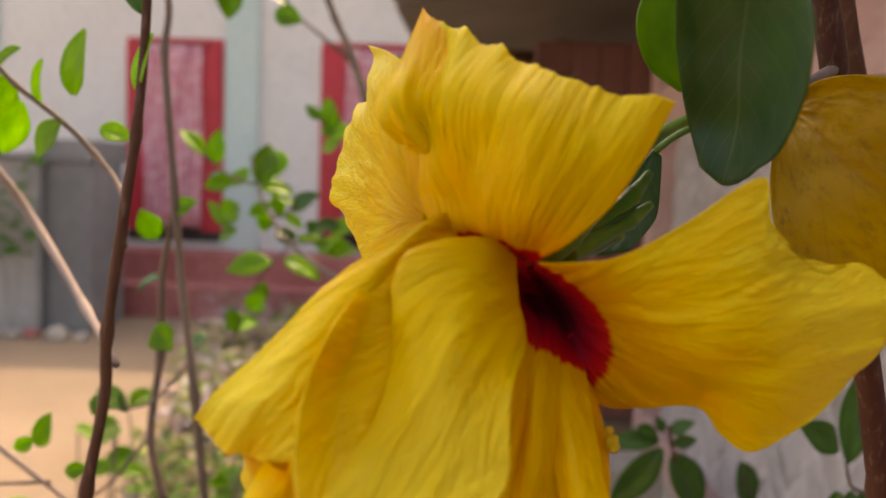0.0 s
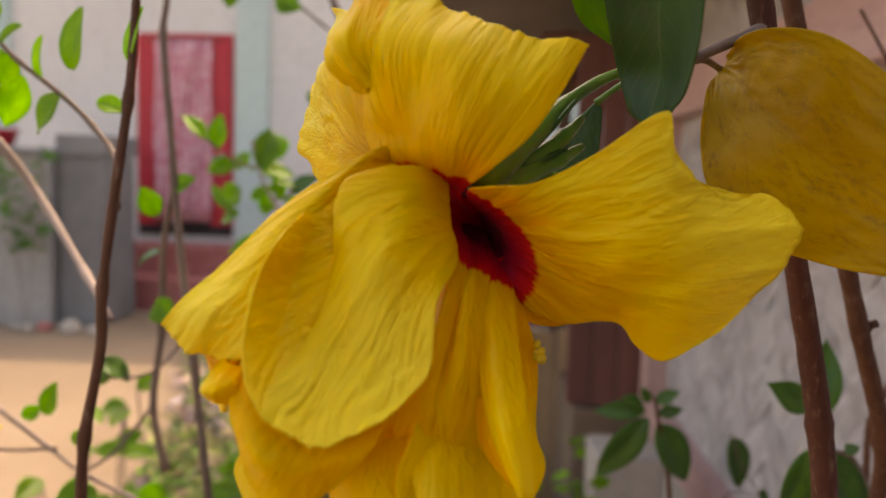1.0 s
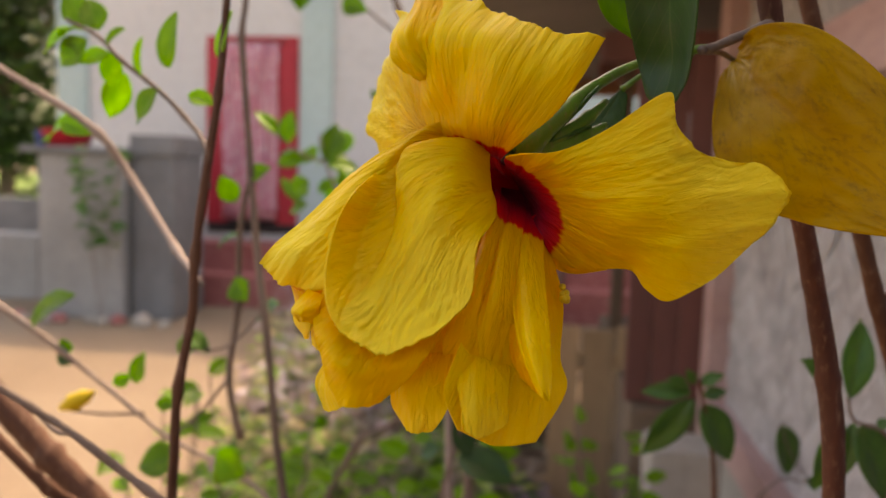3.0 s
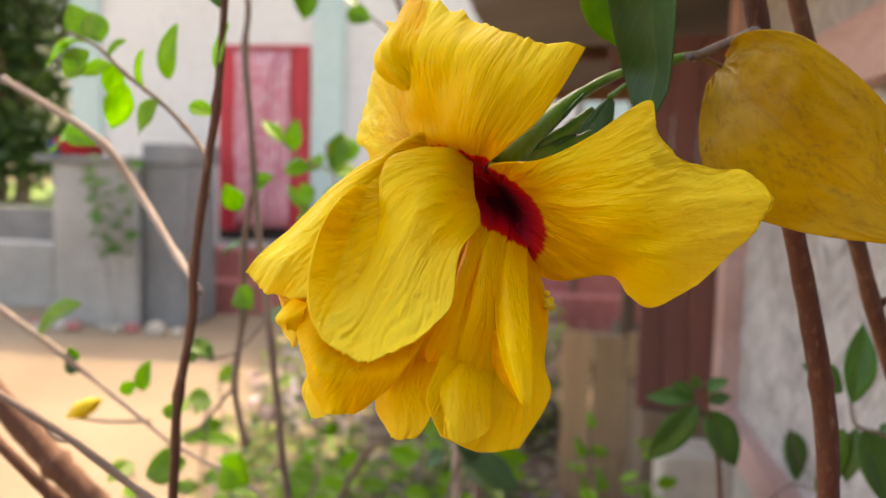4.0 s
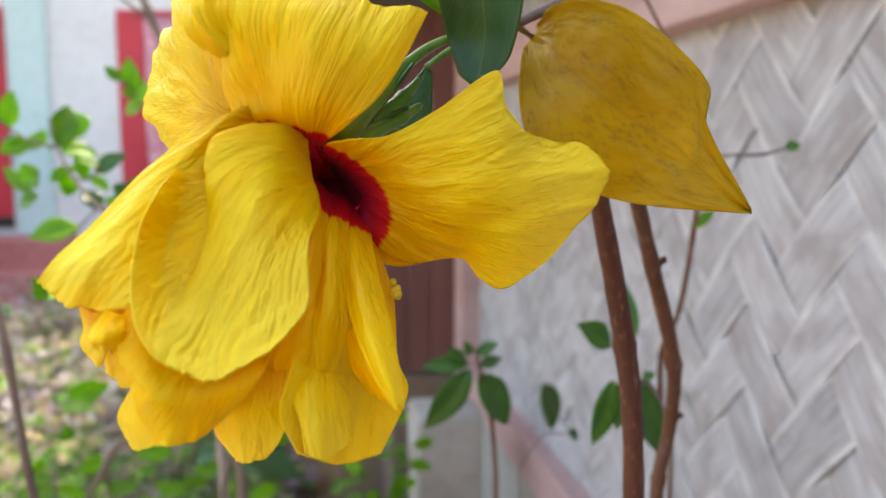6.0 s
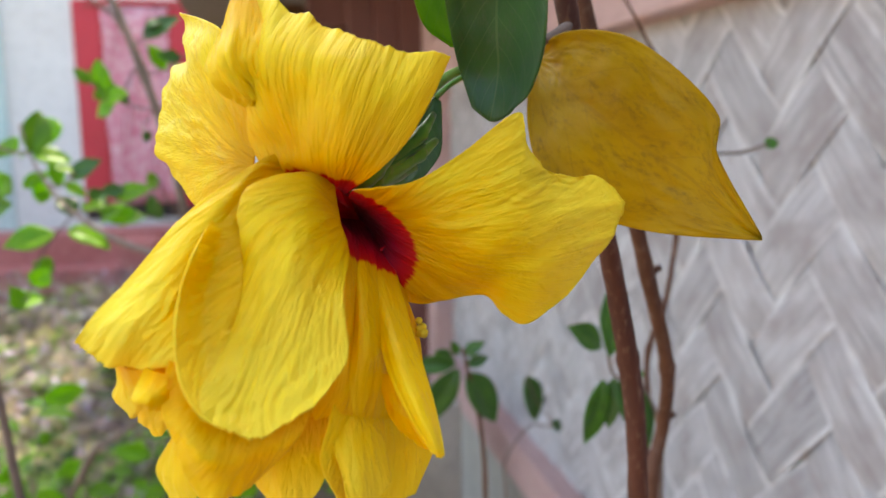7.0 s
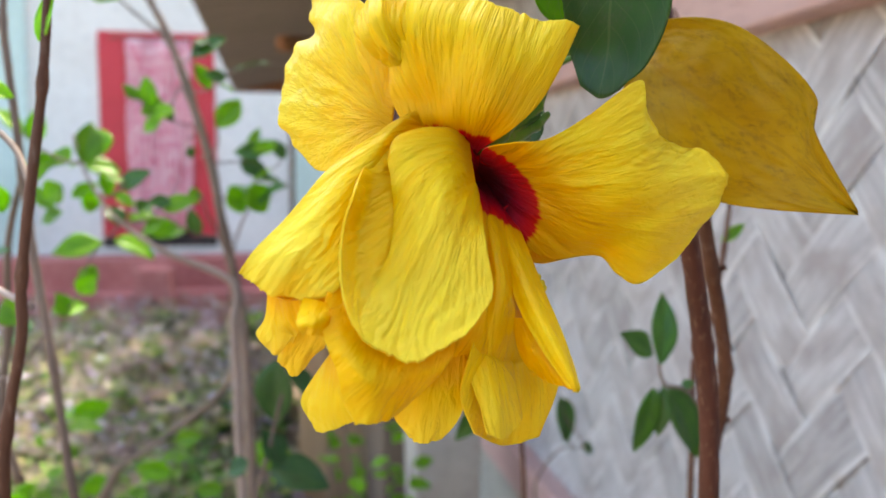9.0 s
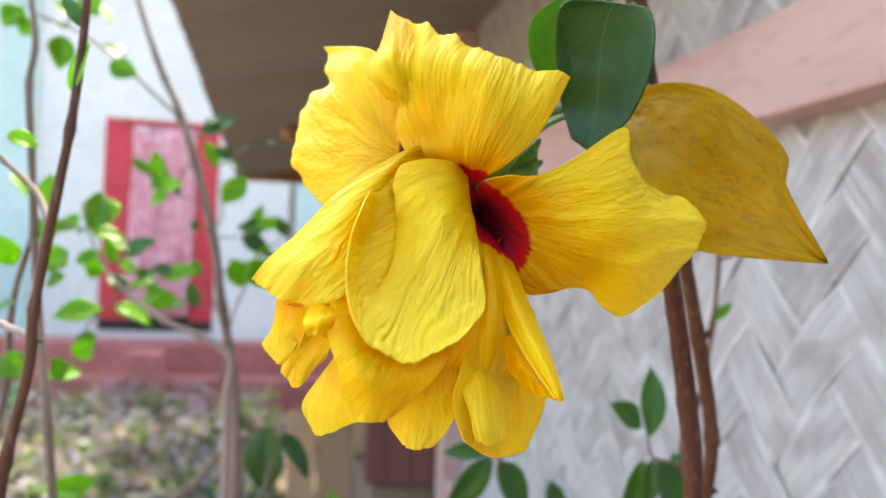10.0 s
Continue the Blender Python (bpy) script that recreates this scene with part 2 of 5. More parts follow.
M_PALEPOST = surface_mat("pale_cement", (0.36, 0.325, 0.28), (0.48, 0.44, 0.385), (0.26, 0.225, 0.19), 5, 45, None, 0.85, 0.5, 0.002)
M_SAND = surface_mat("sandy_earth", (0.23, 0.165, 0.108), (0.31, 0.235, 0.16), (0.17, 0.115, 0.075), 0.8, 22, None, 0.92, 0.6, 0.01)
M_EARTHFLOOR = surface_mat("earth_floor", (0.15, 0.10, 0.068), (0.23, 0.16, 0.11), (0.10, 0.065, 0.045), 2, 25, None, 0.92, 0.5, 0.006)
M_TANWOOD = surface_mat("tan_wood", (0.50, 0.30, 0.165), (0.62, 0.41, 0.24), (0.36, 0.21, 0.12), 5, 50, (1, 1, 0.12), 0.8, 0.5, 0.001, 0.25)
M_BLUE = surface_mat("blue_plastic", (0.05, 0.10, 0.38), (0.07, 0.14, 0.45), None, 10, 60, None, 0.4, 0.1, 0.0005)
M_LAWN = surface_mat("lawn_grass", (0.10, 0.20, 0.03), (0.20, 0.32, 0.06), (0.28, 0.30, 0.10), 0.9, 30, None, 0.9, 0.8, 0.03)
M_ROOF = surface_mat("roof_sheet", (0.20, 0.17, 0.15), (0.28, 0.25, 0.22), (0.15, 0.10, 0.08), 1.5, 20, None, 0.8, 0.3, 0.002)
M_STIGMA = surface_mat("stigma", (0.80, 0.55, 0.02), (0.85, 0.62, 0.03), None, 100, 900, None, 0.6, 0.3, 0.0004)


def curtain_mat():
    m, t, p = nodes_of("pink_lace_curtain")
    tc = t.nodes.new("ShaderNodeTexCoord").outputs["Object"]
    mp = t.nodes.new("ShaderNodeMapping")
    mp.inputs["Scale"].default_value = (40, 1, 32)
    t.links.new(tc, mp.inputs[0])
    v = t.nodes.new("ShaderNodeTexVoronoi")
    v.inputs["Scale"].default_value = 1.0
    t.links.new(mp.outputs[0], v.inputs["Vector"])
    n = noise_node(t, tc, 40, 3)
    f = math_node(t, "ADD", v.outputs["Distance"], math_node(t, "MULTIPLY", n, 0.5))
    t.links.new(ramp(t, f, [(0.60, (0.78, 0.57, 0.60)), (0.80, (0.64, 0.22, 0.28))]), p.inputs["Base Color"])
    p.inputs["Roughness"].default_value = 0.9
    return m


M_CURTAIN = curtain_mat()


# ---- builders ----
def thing(name, at, label, category, group="", kind=""):
    e = new(name)
    e.location = at
    e.empty_display_size = 0.02
    return tagged(e, label, category, group, kind)


def place_of(ob):
    p = Vector(ob.location)
    while ob.parent:
        ob = ob.parent
        p = p + Vector(ob.location)
    return p


def part(name, bm, material, parent=None, label="", smooth=True, recalc=True):
    """Links a bmesh given in world places as one mesh under a thing or part."""
    if parent:
        bmesh.ops.translate(bm, verts=bm.verts, vec=-place_of(parent))
    if recalc:
        bmesh.ops.recalc_face_normals(bm, faces=bm.faces)
    me = bpy.data.meshes.new(name)
    bm.to_mesh(me)
    bm.free()
    me.materials.append(material)
    if smooth:
        me.polygons.foreach_set("use_smooth", [True] * len(me.polygons))
    ob = new(name, me)
    if parent:
        ob.parent = parent
    if label:
        tagged(ob, label)
    return ob


def add_box(bm, lo, hi, bevel=0.004):
    m = Matrix.Translation((Vector(lo) + Vector(hi)) / 2) @ Matrix.Diagonal((*(Vector(hi) - Vector(lo)), 1))
    made = bmesh.ops.create_cube(bm, size=1, matrix=m)["verts"]
    if bevel:
        edges = list({e for v in made for e in v.link_edges})
        bmesh.ops.bevel(bm, geom=edges, offset=bevel, segments=2, affect="EDGES", profile=0.6)
    return bm


def box(name, lo, hi, material, parent=None, bevel=0.004, label=""):
    return part(name, add_box(bmesh.new(), lo, hi, bevel), material, parent, label, smooth=False)


def spline(pts, ts):
    """Catmull-Rom through pts (n x k) at ts from 0 to 1."""
    p = np.asarray(pts, float)
    n = len(p)
    if n == 2:
        return p[0] + np.outer(ts, p[1] - p[0])
    p = np.vstack([2 * p[0] - p[1], p, 2 * p[-1] - p[-2]])
    s = np.clip(np.asarray(ts), 0, 1) * (n - 1)
    k = np.minimum(s.astype(int), n - 2)
    f = (s - k)[:, None]
    a, b, c, d = p[k], p[k + 1], p[k + 2], p[k + 3]
    return 0.5 * (2 * b + (c - a) * f + (2 * a - 5 * b + 4 * c - d) * f * f + (3 * b - a - 3 * c + d) * f ** 3)


def add_tube(bm, pts, radii, sides=10, steps=6, knob=0.12, seed=0):
    """A tapered, slightly knotty stem along pts."""
    n = (len(pts) - 1) * steps + 1
    ts = np.linspace(0, 1, n)
    line = spline(pts, ts)
    rad = np.interp(ts, np.linspace(0, 1, len(radii)), radii)
    rings = []
    side = Vector((1, 0.2, 0.1))
    for k in range(n):
        d = Vector(line[min(k + 1, n - 1)] - line[max(k - 1, 0)]).normalized()
        u = (side - d * side.dot(d)).normalized()
        v = d.cross(u)
        ring = []
        swell = 1 + knob * noise.noise((seed, k * 0.45, 3.1)) + (1.6 * knob if k % (steps * 2) == 0 else 0)
        for j in range(sides):
            a = 2 * math.pi * j / sides
            r = rad[k] * swell * (1 + 0.5 * knob * noise.noise((math.cos(a), math.sin(a) + seed, k * 0.6)))
            ring.append(bm.verts.new(Vector(line[k]) + (u * math.cos(a) + v * math.sin(a)) * r))
        rings.append(ring)
        side = u
    for r0, r1 in zip(rings, rings[1:]):
        for j in range(sides):
            bm.faces.new((r0[j], r0[(j + 1) % sides], r1[(j + 1) % sides], r1[j]))
    for ring in (rings[0], rings[-1]):
        bm.faces.new(ring)
    return bm


def add_sheet(bm, cage, nu, nv, relief=None, red=None, thick=0.0, fan=None, warm=26.0, ragged=0.0):
    """A curved sheet through a control cage: rows from base to tip, each from one edge to the other. Sets uv and, for petals, how far
    past the red base a point lies, in millimetres. relief(u, v) lifts the surface along its normal. fan: the point from which a petal's veins spread."""
    us, vs = np.linspace(0, 1, nu), np.linspace(0, 1, nv)
    rows = np.array([spline(r, us) for r in cage])
    grid = np.array([spline(rows[:, j], vs) for j in range(nu)]).transpose(1, 0, 2)
    du, dv = np.gradient(grid, axis=1), np.gradient(grid, axis=0)
    nrm = np.cross(du, dv)
    nrm /= np.linalg.norm(nrm, axis=2, keepdims=True) + 1e-12
    uvs = np.stack(np.meshgrid(us, vs), -1)
    if fan is not None:
        mid = grid.mean((0, 1))
        away = mid - np.asarray(fan)
        away /= np.linalg.norm(away)
        side = np.cross(nrm.mean((0, 1)), away)
        side /= np.linalg.norm(side)
        off = grid - np.asarray(fan)
        uvs = np.stack([np.arctan2(off @ side, np.maximum(off @ away, 0.004)), np.linalg.norm(off, axis=2) * 20], -1)
    if relief:
        lift = np.array([[relief(us[j], vs[i], *uvs[i, j]) for j in range(nu)] for i in range(nv)])
        grid = grid + nrm * lift[..., None]
    if ragged:
        for j in range(nu):
            out = ragged * (noise.noise((us[j] * 11, 1.7, warm)) + 0.6 * noise.noise((us[j] * 27, 4.1, warm)))
            for i in range(nv):
                k = max(0.0, (vs[i] - 0.82) / 0.18)
                grid[i, j] = grid[i, j] + out * k * k * dv[-2, j] / (np.linalg.norm(dv[-2, j]) + 1e-9)
    along = np.vstack([np.zeros((1, nu)), np.cumsum(np.linalg.norm(np.diff(grid, axis=0), axis=2), axis=0)]) * 1000
    uv = bm.loops.layers.uv.verify()
    reach = bm.verts.layers.float.get("reach") or bm.verts.layers.float.new("reach")
    tone = bm.verts.layers.float.get("tone") or bm.verts.layers.float.new("tone")
    made = []
    for side, sign in ((0.5, 1), (-0.5, -1)) if thick else ((0, 1),):
        vs_made = [[bm.verts.new(grid[i, j] + nrm[i, j] * side * thick) for j in range(nu)] for i in range(nv)]
        for i in range(nv):
            for j in range(nu):
                vs_made[i][j][reach] = along[i, j] - (red(us[j]) if callable(red) else red) if red is not None else 50
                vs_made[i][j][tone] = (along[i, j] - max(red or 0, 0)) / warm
        for i in range(nv - 1):
            for j in range(nu - 1):
                idx = [(i, j), (i, j + 1), (i + 1, j + 1), (i + 1, j)][::sign]
                f = bm.faces.new([vs_made[a][b] for a, b in idx])
                f.smooth = True
                for loop, (a, b) in zip(f.loops, idx):
                    loop[uv].uv = uvs[a, b]
        made.append(vs_made)
    if thick:
        a, b = made
        rim = [(0, j) for j in range(nu)] + [(i, nu - 1) for i in range(1, nv)] + [(nv - 1, j) for j in range(nu - 2, -1, -1)] + [(i, 0) for i in range(nv - 2, 0, -1)]
        for (i, j), (k, l) in zip(rim, rim[1:] + rim[:1]):
            f = bm.faces.new((a[i][j], b[i][j], b[k][l], a[k][l]))
            for loop, (q, w) in zip(f.loops, ((i, j), (i, j), (k, l), (k, l))):
                loop[uv].uv = uvs[q, w]
    return bm


def petal_relief(seed, wrinkle=0.0010, ruffle=0.0016, folds=5):
    """Soft pleats that fan out from the base, thin raised veins, patches of short crisp creases, and a wavy rim."""
    def relief(u, v, ang, r):
        bend = 0.10 * noise.noise((ang * 4, r * 3.0, seed + 20))
        a = 0.9 * noise.noise(((ang + bend) * 7, r * 1.5, seed))
        patch = max(0.0, 0.25 + 1.5 * noise.noise((ang * 3.5, r * 3.5, seed + 31)))
        vein = 0.3 - abs(noise.noise(((ang + bend) * 19 + r * 1.2, r * 2.6, seed + 9)))
        crease = 0.3 - abs(noise.noise(((ang - bend) * 26 - r * 3.5, r * 5.5, seed + 17)))
        a += 0.65 * vein + patch * 0.8 * crease
        b = noise.noise((u * folds, v * 2.0, seed + 4))
        rim = min(u, 1 - u, 0.5) * 2
        return wrinkle * (0.2 + 0.95 * v) * (0.35 + 0.65 * min(1, rim * 4)) * a + ruffle * (max(v - 0.4, 0) ** 1.5 * 2 + 0.25 * (1 - rim) ** 4) * b
    return relief


# ---- ground and far house ----
def ground_sheet():
    bm = bmesh.new()
    xs = [-300, -80, -30] + [-12 + 0.3 * k for k in range(61)] + [15, 40, 120, 300]
    ys = [-300, -60, -15] + [-3 + 0.3 * k for k in range(45)] + [16, 30, 90, 300]
    grid = []
    for y in ys:
        row = []
        for x in xs:
            near = 1 if abs(x) < 12 and -3 < y < 11 else 0
            row.append(bm.verts.new((x, y, GROUND + near * 0.025 * noise.noise((x * 0.8, y * 0.8, 0)) + near * 0.012 * noise.noise((x * 3, y * 3, 4)))))
        grid.append(row)
    for a, b in zip(grid, grid[1:]):
        for j in range(len(xs) - 1):
            bm.faces.new((a[j], a[j + 1], b[j + 1], b[j]))
    return tagged(part("ground", bm, M_SAND), "dry sandy earth yard, partly sunlit", "ground", kind="structure")


ground_sheet()
FY = 8.5                                   # front of the far house
D1, D2 = (-3.56, -2.57), (-1.58, -0.52)    # its two doorways
DOOR_Z = (0.39, 2.33)


def far_house():
    bm = bmesh.new()
    top = 3.8
    spans = [(-5.24, D1[0]), (D1[1], D2[0]), (D2[1], 6.0)]
    for a, b in spans:
        add_box(bm, (a, FY, GROUND), (b, FY + 0.2, top), 0)
    for a, b in (D1, D2):
        add_box(bm, (a, FY + 0.001, DOOR_Z[1]), (b, FY + 0.199, top - 0.001), 0)
        add_box(bm, (a, FY + 0.001, GROUND), (b, FY + 0.199, 0.28), 0)
    add_box(bm, (-5.24, FY + 0.201, GROUND), (-5.06, FY + 3.4, top), 0)
    tagged(part("wall_north", bm, M_WHITE, smooth=False), "white lime-washed front wall of the house across the yard", "wall", kind="structure")
    # Added wall; its near-black colour stands for the unlit room.
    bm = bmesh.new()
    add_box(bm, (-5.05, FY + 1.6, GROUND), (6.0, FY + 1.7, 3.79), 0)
    tagged(part("wall_inner", bm, M_BLACK, smooth=False), "added near-black wall standing for the unlit room behind the doorways", "wall", kind="structure")
    for x0, x1 in ((-2.53, -2.20), (-5.22, -4.88), (0.22, 0.98)):
        bm = add_box(bmesh.new(), (x0, FY - 0.06, GROUND), (x1, FY - 0.002, 3.795), 0.012)
        tagged(part("pilaster", bm, M_TEAL, smooth=False), "pale teal painted pilaster on the white wall", "pilaster", "pilasters", "structure")
    bm = add_box(bmesh.new(), (-5.24, FY - 0.5, GROUND - 0.02), (6.0, FY - 0.064, 0.22), 0.02)
    add_box(bm, (-5.24, FY - 0.85, GROUND - 0.02), (6.0, FY - 0.502, -0.06), 0.02)
    tagged(part("plinth", bm, M_REDOX, smooth=False), "red oxide cement plinth step below the doors", "plinth", kind="structure")
    bm = add_box(bmesh.new(), (-1.12, FY - 1.25, GROUND - 0.02), (-0.84, FY - 0.852, 0.20), 0.02)
    tagged(part("step_cheek", bm, M_REDOX, smooth=False), "red cement cheek wall beside the plinth step", "step", kind="structure")
    bm = bmesh.new()
    add_box(bm, (-5.35, FY - 0.06, 3.805), (6.5, FY + 3.5, 3.90), 0.01)
    tagged(part("roof", bm, M_ROOF, smooth=False), "grey flat roof slab of the house", "roof", kind="structure")


far_house()


def doorway(name, x0, x1, drape=0.20):
    d = thing(name, ((x0 + x1) / 2, FY, 0.28), "red painted door with a pink patterned curtain hanging in it", "door", "doors", "structure")
    w = x1 - x0
    # Dark strip stands for the shade in the gap below the door.
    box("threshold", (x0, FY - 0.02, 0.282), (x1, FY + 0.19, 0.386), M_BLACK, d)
    box("lintel", (x0, FY - 0.012, 2.27), (x1, FY + 0.12, 2.328), M_REDDOOR, d)
    for a, b in ((x0 + 0.002, x0 + (drape + 0.02) * w), (x1 - 0.22 * w, x1 - 0.002)):
        leaf = box("door_leaf", (a, FY - 0.03, 0.388), (b, FY + 0.02, 2.268), M_REDDOOR, d)
        for z0 in (0.5, 1.1, 1.7):
            box("panel", (a + 0.03, FY - 0.042, z0), (b - 0.03, FY - 0.0295, z0 + 0.48), M_REDDOOR, leaf, 0.006)
    bm = bmesh.new()
    n = 90
    cols = []
    for k in range(n + 1):
        x = x0 + drape * w + k / n * (0.80 - drape) * w
        cols.append([bm.verts.new((x + 0.01 * math.sin(k * 0.8 + z), FY - 0.075 + 0.022 * math.sin(k * 0.66) + 0.01 * noise.noise((k * 0.2, z, 1)), 2.25 - (2.25 - 0.43) * z / 10)) for z in range(11)])
    for a, b in zip(cols, cols[1:]):
        for z in range(10):
            bm.faces.new((a[z], b[z], b[z + 1], a[z + 1]))
    c = part("curtain", bm, M_CURTAIN, d, "pink and white patterned curtain")
    s = c.modifiers.new("cloth", "SOLIDIFY")
    s.thickness = 0.004
    bm = bmesh.new()
    add_tube(bm, [(x0 + 0.1 * w, FY - 0.075, 2.262), (x1 - 0.1 * w, FY - 0.075, 2.262)], [0.009, 0.009], 8, 2, 0)
    part("curtain_rod", bm, M_OLDWOOD, d)


doorway("door_1", *D1)
doorway("door_2", *D2, 0.24)


def cistern():
    c = thing("water_tank", (-3.96, 7.1, GROUND), "pale grey cement water tank standing in the yard", "tank")
    box("body", (-4.36, 6.75, GROUND - 0.02), (-3.58, 7.5, 1.06), M_CEMENT, c, 0.03)
    box("rim", (-4.50, 6.70, 1.062), (-3.56, 7.55, 1.12), M_DARKCEMENT, c, 0.02)
    c = thing("wash_trough", (-3.35, 7.2, GROUND), "dark grey cement wash trough with a worn rim", "trough")
    box("body", (-3.555, 6.85, GROUND - 0.02), (-3.17, 7.5, 1.06), M_DARKCEMENT, c, 0.03)
    for lo, hi in (((-3.555, 6.82, 1.062), (-3.15, 6.92, 1.24)), ((-3.555, 7.44, 1.062), (-3.15, 7.54, 1.24)), ((-3.555, 6.922, 1.062), (-3.47, 7.438, 1.24)), ((-3.24, 6.922, 1.062), (-3.15, 7.438, 1.24))):
        box("rim", lo, hi, M_DARKCEMENT, c, 0.015)
    for name, label, x, r, h, mat in (("red_bowl", "red plastic wash bowl on the cement tank", -4.19, 0.24, 0.15, M_REDDOOR), ("plastic_mug", "blue plastic mug beside the red bowl", -4.45, 0.055, 0.13, M_BLUE)):
        b = thing(name, (x, 6.95, 1.12), label, name.split("_")[1])
        bm = bmesh.new()
        prof = [(0.0, 0.002), (0.7, 0.002), (0.93, 0.93), (1.0, 0.97), (0.97, 1.0), (0.88, 0.95), (0.64, 0.10), (0.0, 0.10)]
        vs = []
        for k in range(32):
            a = 2 * math.pi * k / 32
            vs.append([bm.verts.new((x + r * q * math.cos(a), 6.95 + r * q * math.sin(a), 1.12 + h * z)) for q, z in prof])
        for k in range(32):
            for j in range(len(prof) - 1):
                bm.faces.new((vs[k][j], vs[(k + 1) % 32][j], vs[(k + 1) % 32][j + 1], vs[k][j + 1]))
        bmesh.ops.remove_doubles(bm, verts=bm.verts, dist=0.0003)
        part("vessel", bm, mat, b)
    # rubble along the foot of the tank
    rng = random.Random(8)
    for k in range(9):
        x, y, r = -4.5 + 0.17 * k + rng.gauss(0, 0.03), 6.5 + rng.gauss(0, 0.06), rng.uniform(0.04, 0.09)
        st = thing("stone", (x, y, GROUND), "rough brown stone lying at the foot of the tank", "stone", "stones")
        bm = bmesh.new()
        bmesh.ops.create_icosphere(bm, subdivisions=3, radius=r)
        for v in bm.verts:
            v.co *= 1 + 0.35 * noise.noise(v.co * 14 + Vector((k, 0, 0)))
            v.co.z *= 0.7
            v.co += Vector((x, y, GROUND + r * 0.4))
        part("rock", bm, M_REDOX if k % 3 == 0 else M_PALEPOST, st)


cistern()


def garden_side():
    """Low wall, lawn and trees beyond the corner of the far house."""
    bm = add_box(bmesh.new(), (-14.0, 9.6, GROUND - 0.02), (-5.45, 9.78, 0.50), 0.02)
    tagged(part("low_wall", bm, M_DARKCEMENT, smooth=False), "low dark grey cement garden wall", "wall", kind="structure")
    b = thing("cement_block", (-5.1, 7.6, GROUND), "pale cement block lying beside the tank", "block")
    box("block", (-5.6, 7.45, GROUND - 0.02), (-4.82, 7.75, 0.27), M_CEMENT, b, 0.03)
    bm = bmesh.new()
    rows = []
    for i in range(30):
        y = 9.9 + i * 1.1
        rows.append([bm.verts.new((x, y, GROUND + 0.03 + min(i, 6) * 0.06 + 0.05 * noise.noise((x * 0.5, y * 0.5, 0)))) for x in [-40 + 1.16 * j for j in range(30)]])
    for a, c in zip(rows, rows[1:]):
        for j in range(29):
            bm.faces.new((a[j], a[j + 1], c[j + 1], c[j]))
    tagged(part("lawn", bm, M_LAWN), "sunlit green lawn beyond the low wall", "lawn", kind="structure")
    rng = random.Random(31)
    for tx, ty, h, w in ((-15.2, 21.0, 8.5, 2.6), (-13.2, 19.0, 7.0, 2.0), (-17.5, 22.5, 9.0, 2.8), (-12.6, 23.5, 8.0, 2.4), (-19.5, 20.0, 8.0, 2.6)):
        t = thing("tree", (tx, ty, GROUND), "dark green leafy tree beyond the lawn", "tree", "trees")
        bm = bmesh.new()
        add_tube(bm, [(tx, ty, GROUND - 0.05), (tx + 0.1, ty, 1.0), (tx, ty + 0.1, 2.6), (tx + 0.15, ty, h * 0.75)], [0.22, 0.17, 0.13, 0.04], 10, 5, 0.15, int(h))
        part("trunk", bm, M_OLDWOOD, t)
        for k in range(6):
            a, z = k * 1.05 + rng.uniform(-0.3, 0.3), h * rng.uniform(0.28, 0.6)
            bm = add_tube(bmesh.new(), [(tx, ty, z), (tx + 0.5 * w * math.cos(a), ty + 0.5 * w * math.sin(a), z + 0.5), (tx + 0.85 * w * math.cos(a), ty + 0.85 * w * math.sin(a), z + 1.2)], [0.07, 0.045, 0.015], 7, 4, 0.15, k)
            part("limb", bm, M_OLDWOOD, t)
        verts, faces = [], []
        hubs = [Vector((tx + rng.gauss(0, 0.42) * w, ty + rng.gauss(0, 0.42) * w, GROUND + h * rng.uniform(0.18, 1.0))) for _ in range(80)]
        for c in hubs:
            for _ in range(60):
                d = Vector((rng.gauss(0, 1), rng.gauss(0, 1), rng.gauss(0, 0.8))) * 0.38
                q = Vector((rng.uniform(-1, 1), rng.uniform(-1, 1), rng.uniform(-0.6, 0.4))).normalized() * rng.uniform(0.2, 0.4)
                e = q.cross(Vector((rng.gauss(0, 1), rng.gauss(0, 1), 1))).normalized() * q.length * 0.3
                n, o = len(verts), c + d
                verts += [o, o + q * 0.5 + e, o + q, o + q * 0.5 - e]
                faces.append((n, n + 1, n + 2, n + 3))
        me = bpy.data.meshes.new("crown")
        me.from_pydata([v - place_of(t) for v in verts], [], faces)
        me.materials.append(M_TREE)
        ob = new("crown", me)
        ob.parent = t


# ---- near house: woven wall, beams, eave ----
WX = 0.632                                  # face of the woven wall
W_END = 2.62
STRIP = 0.081


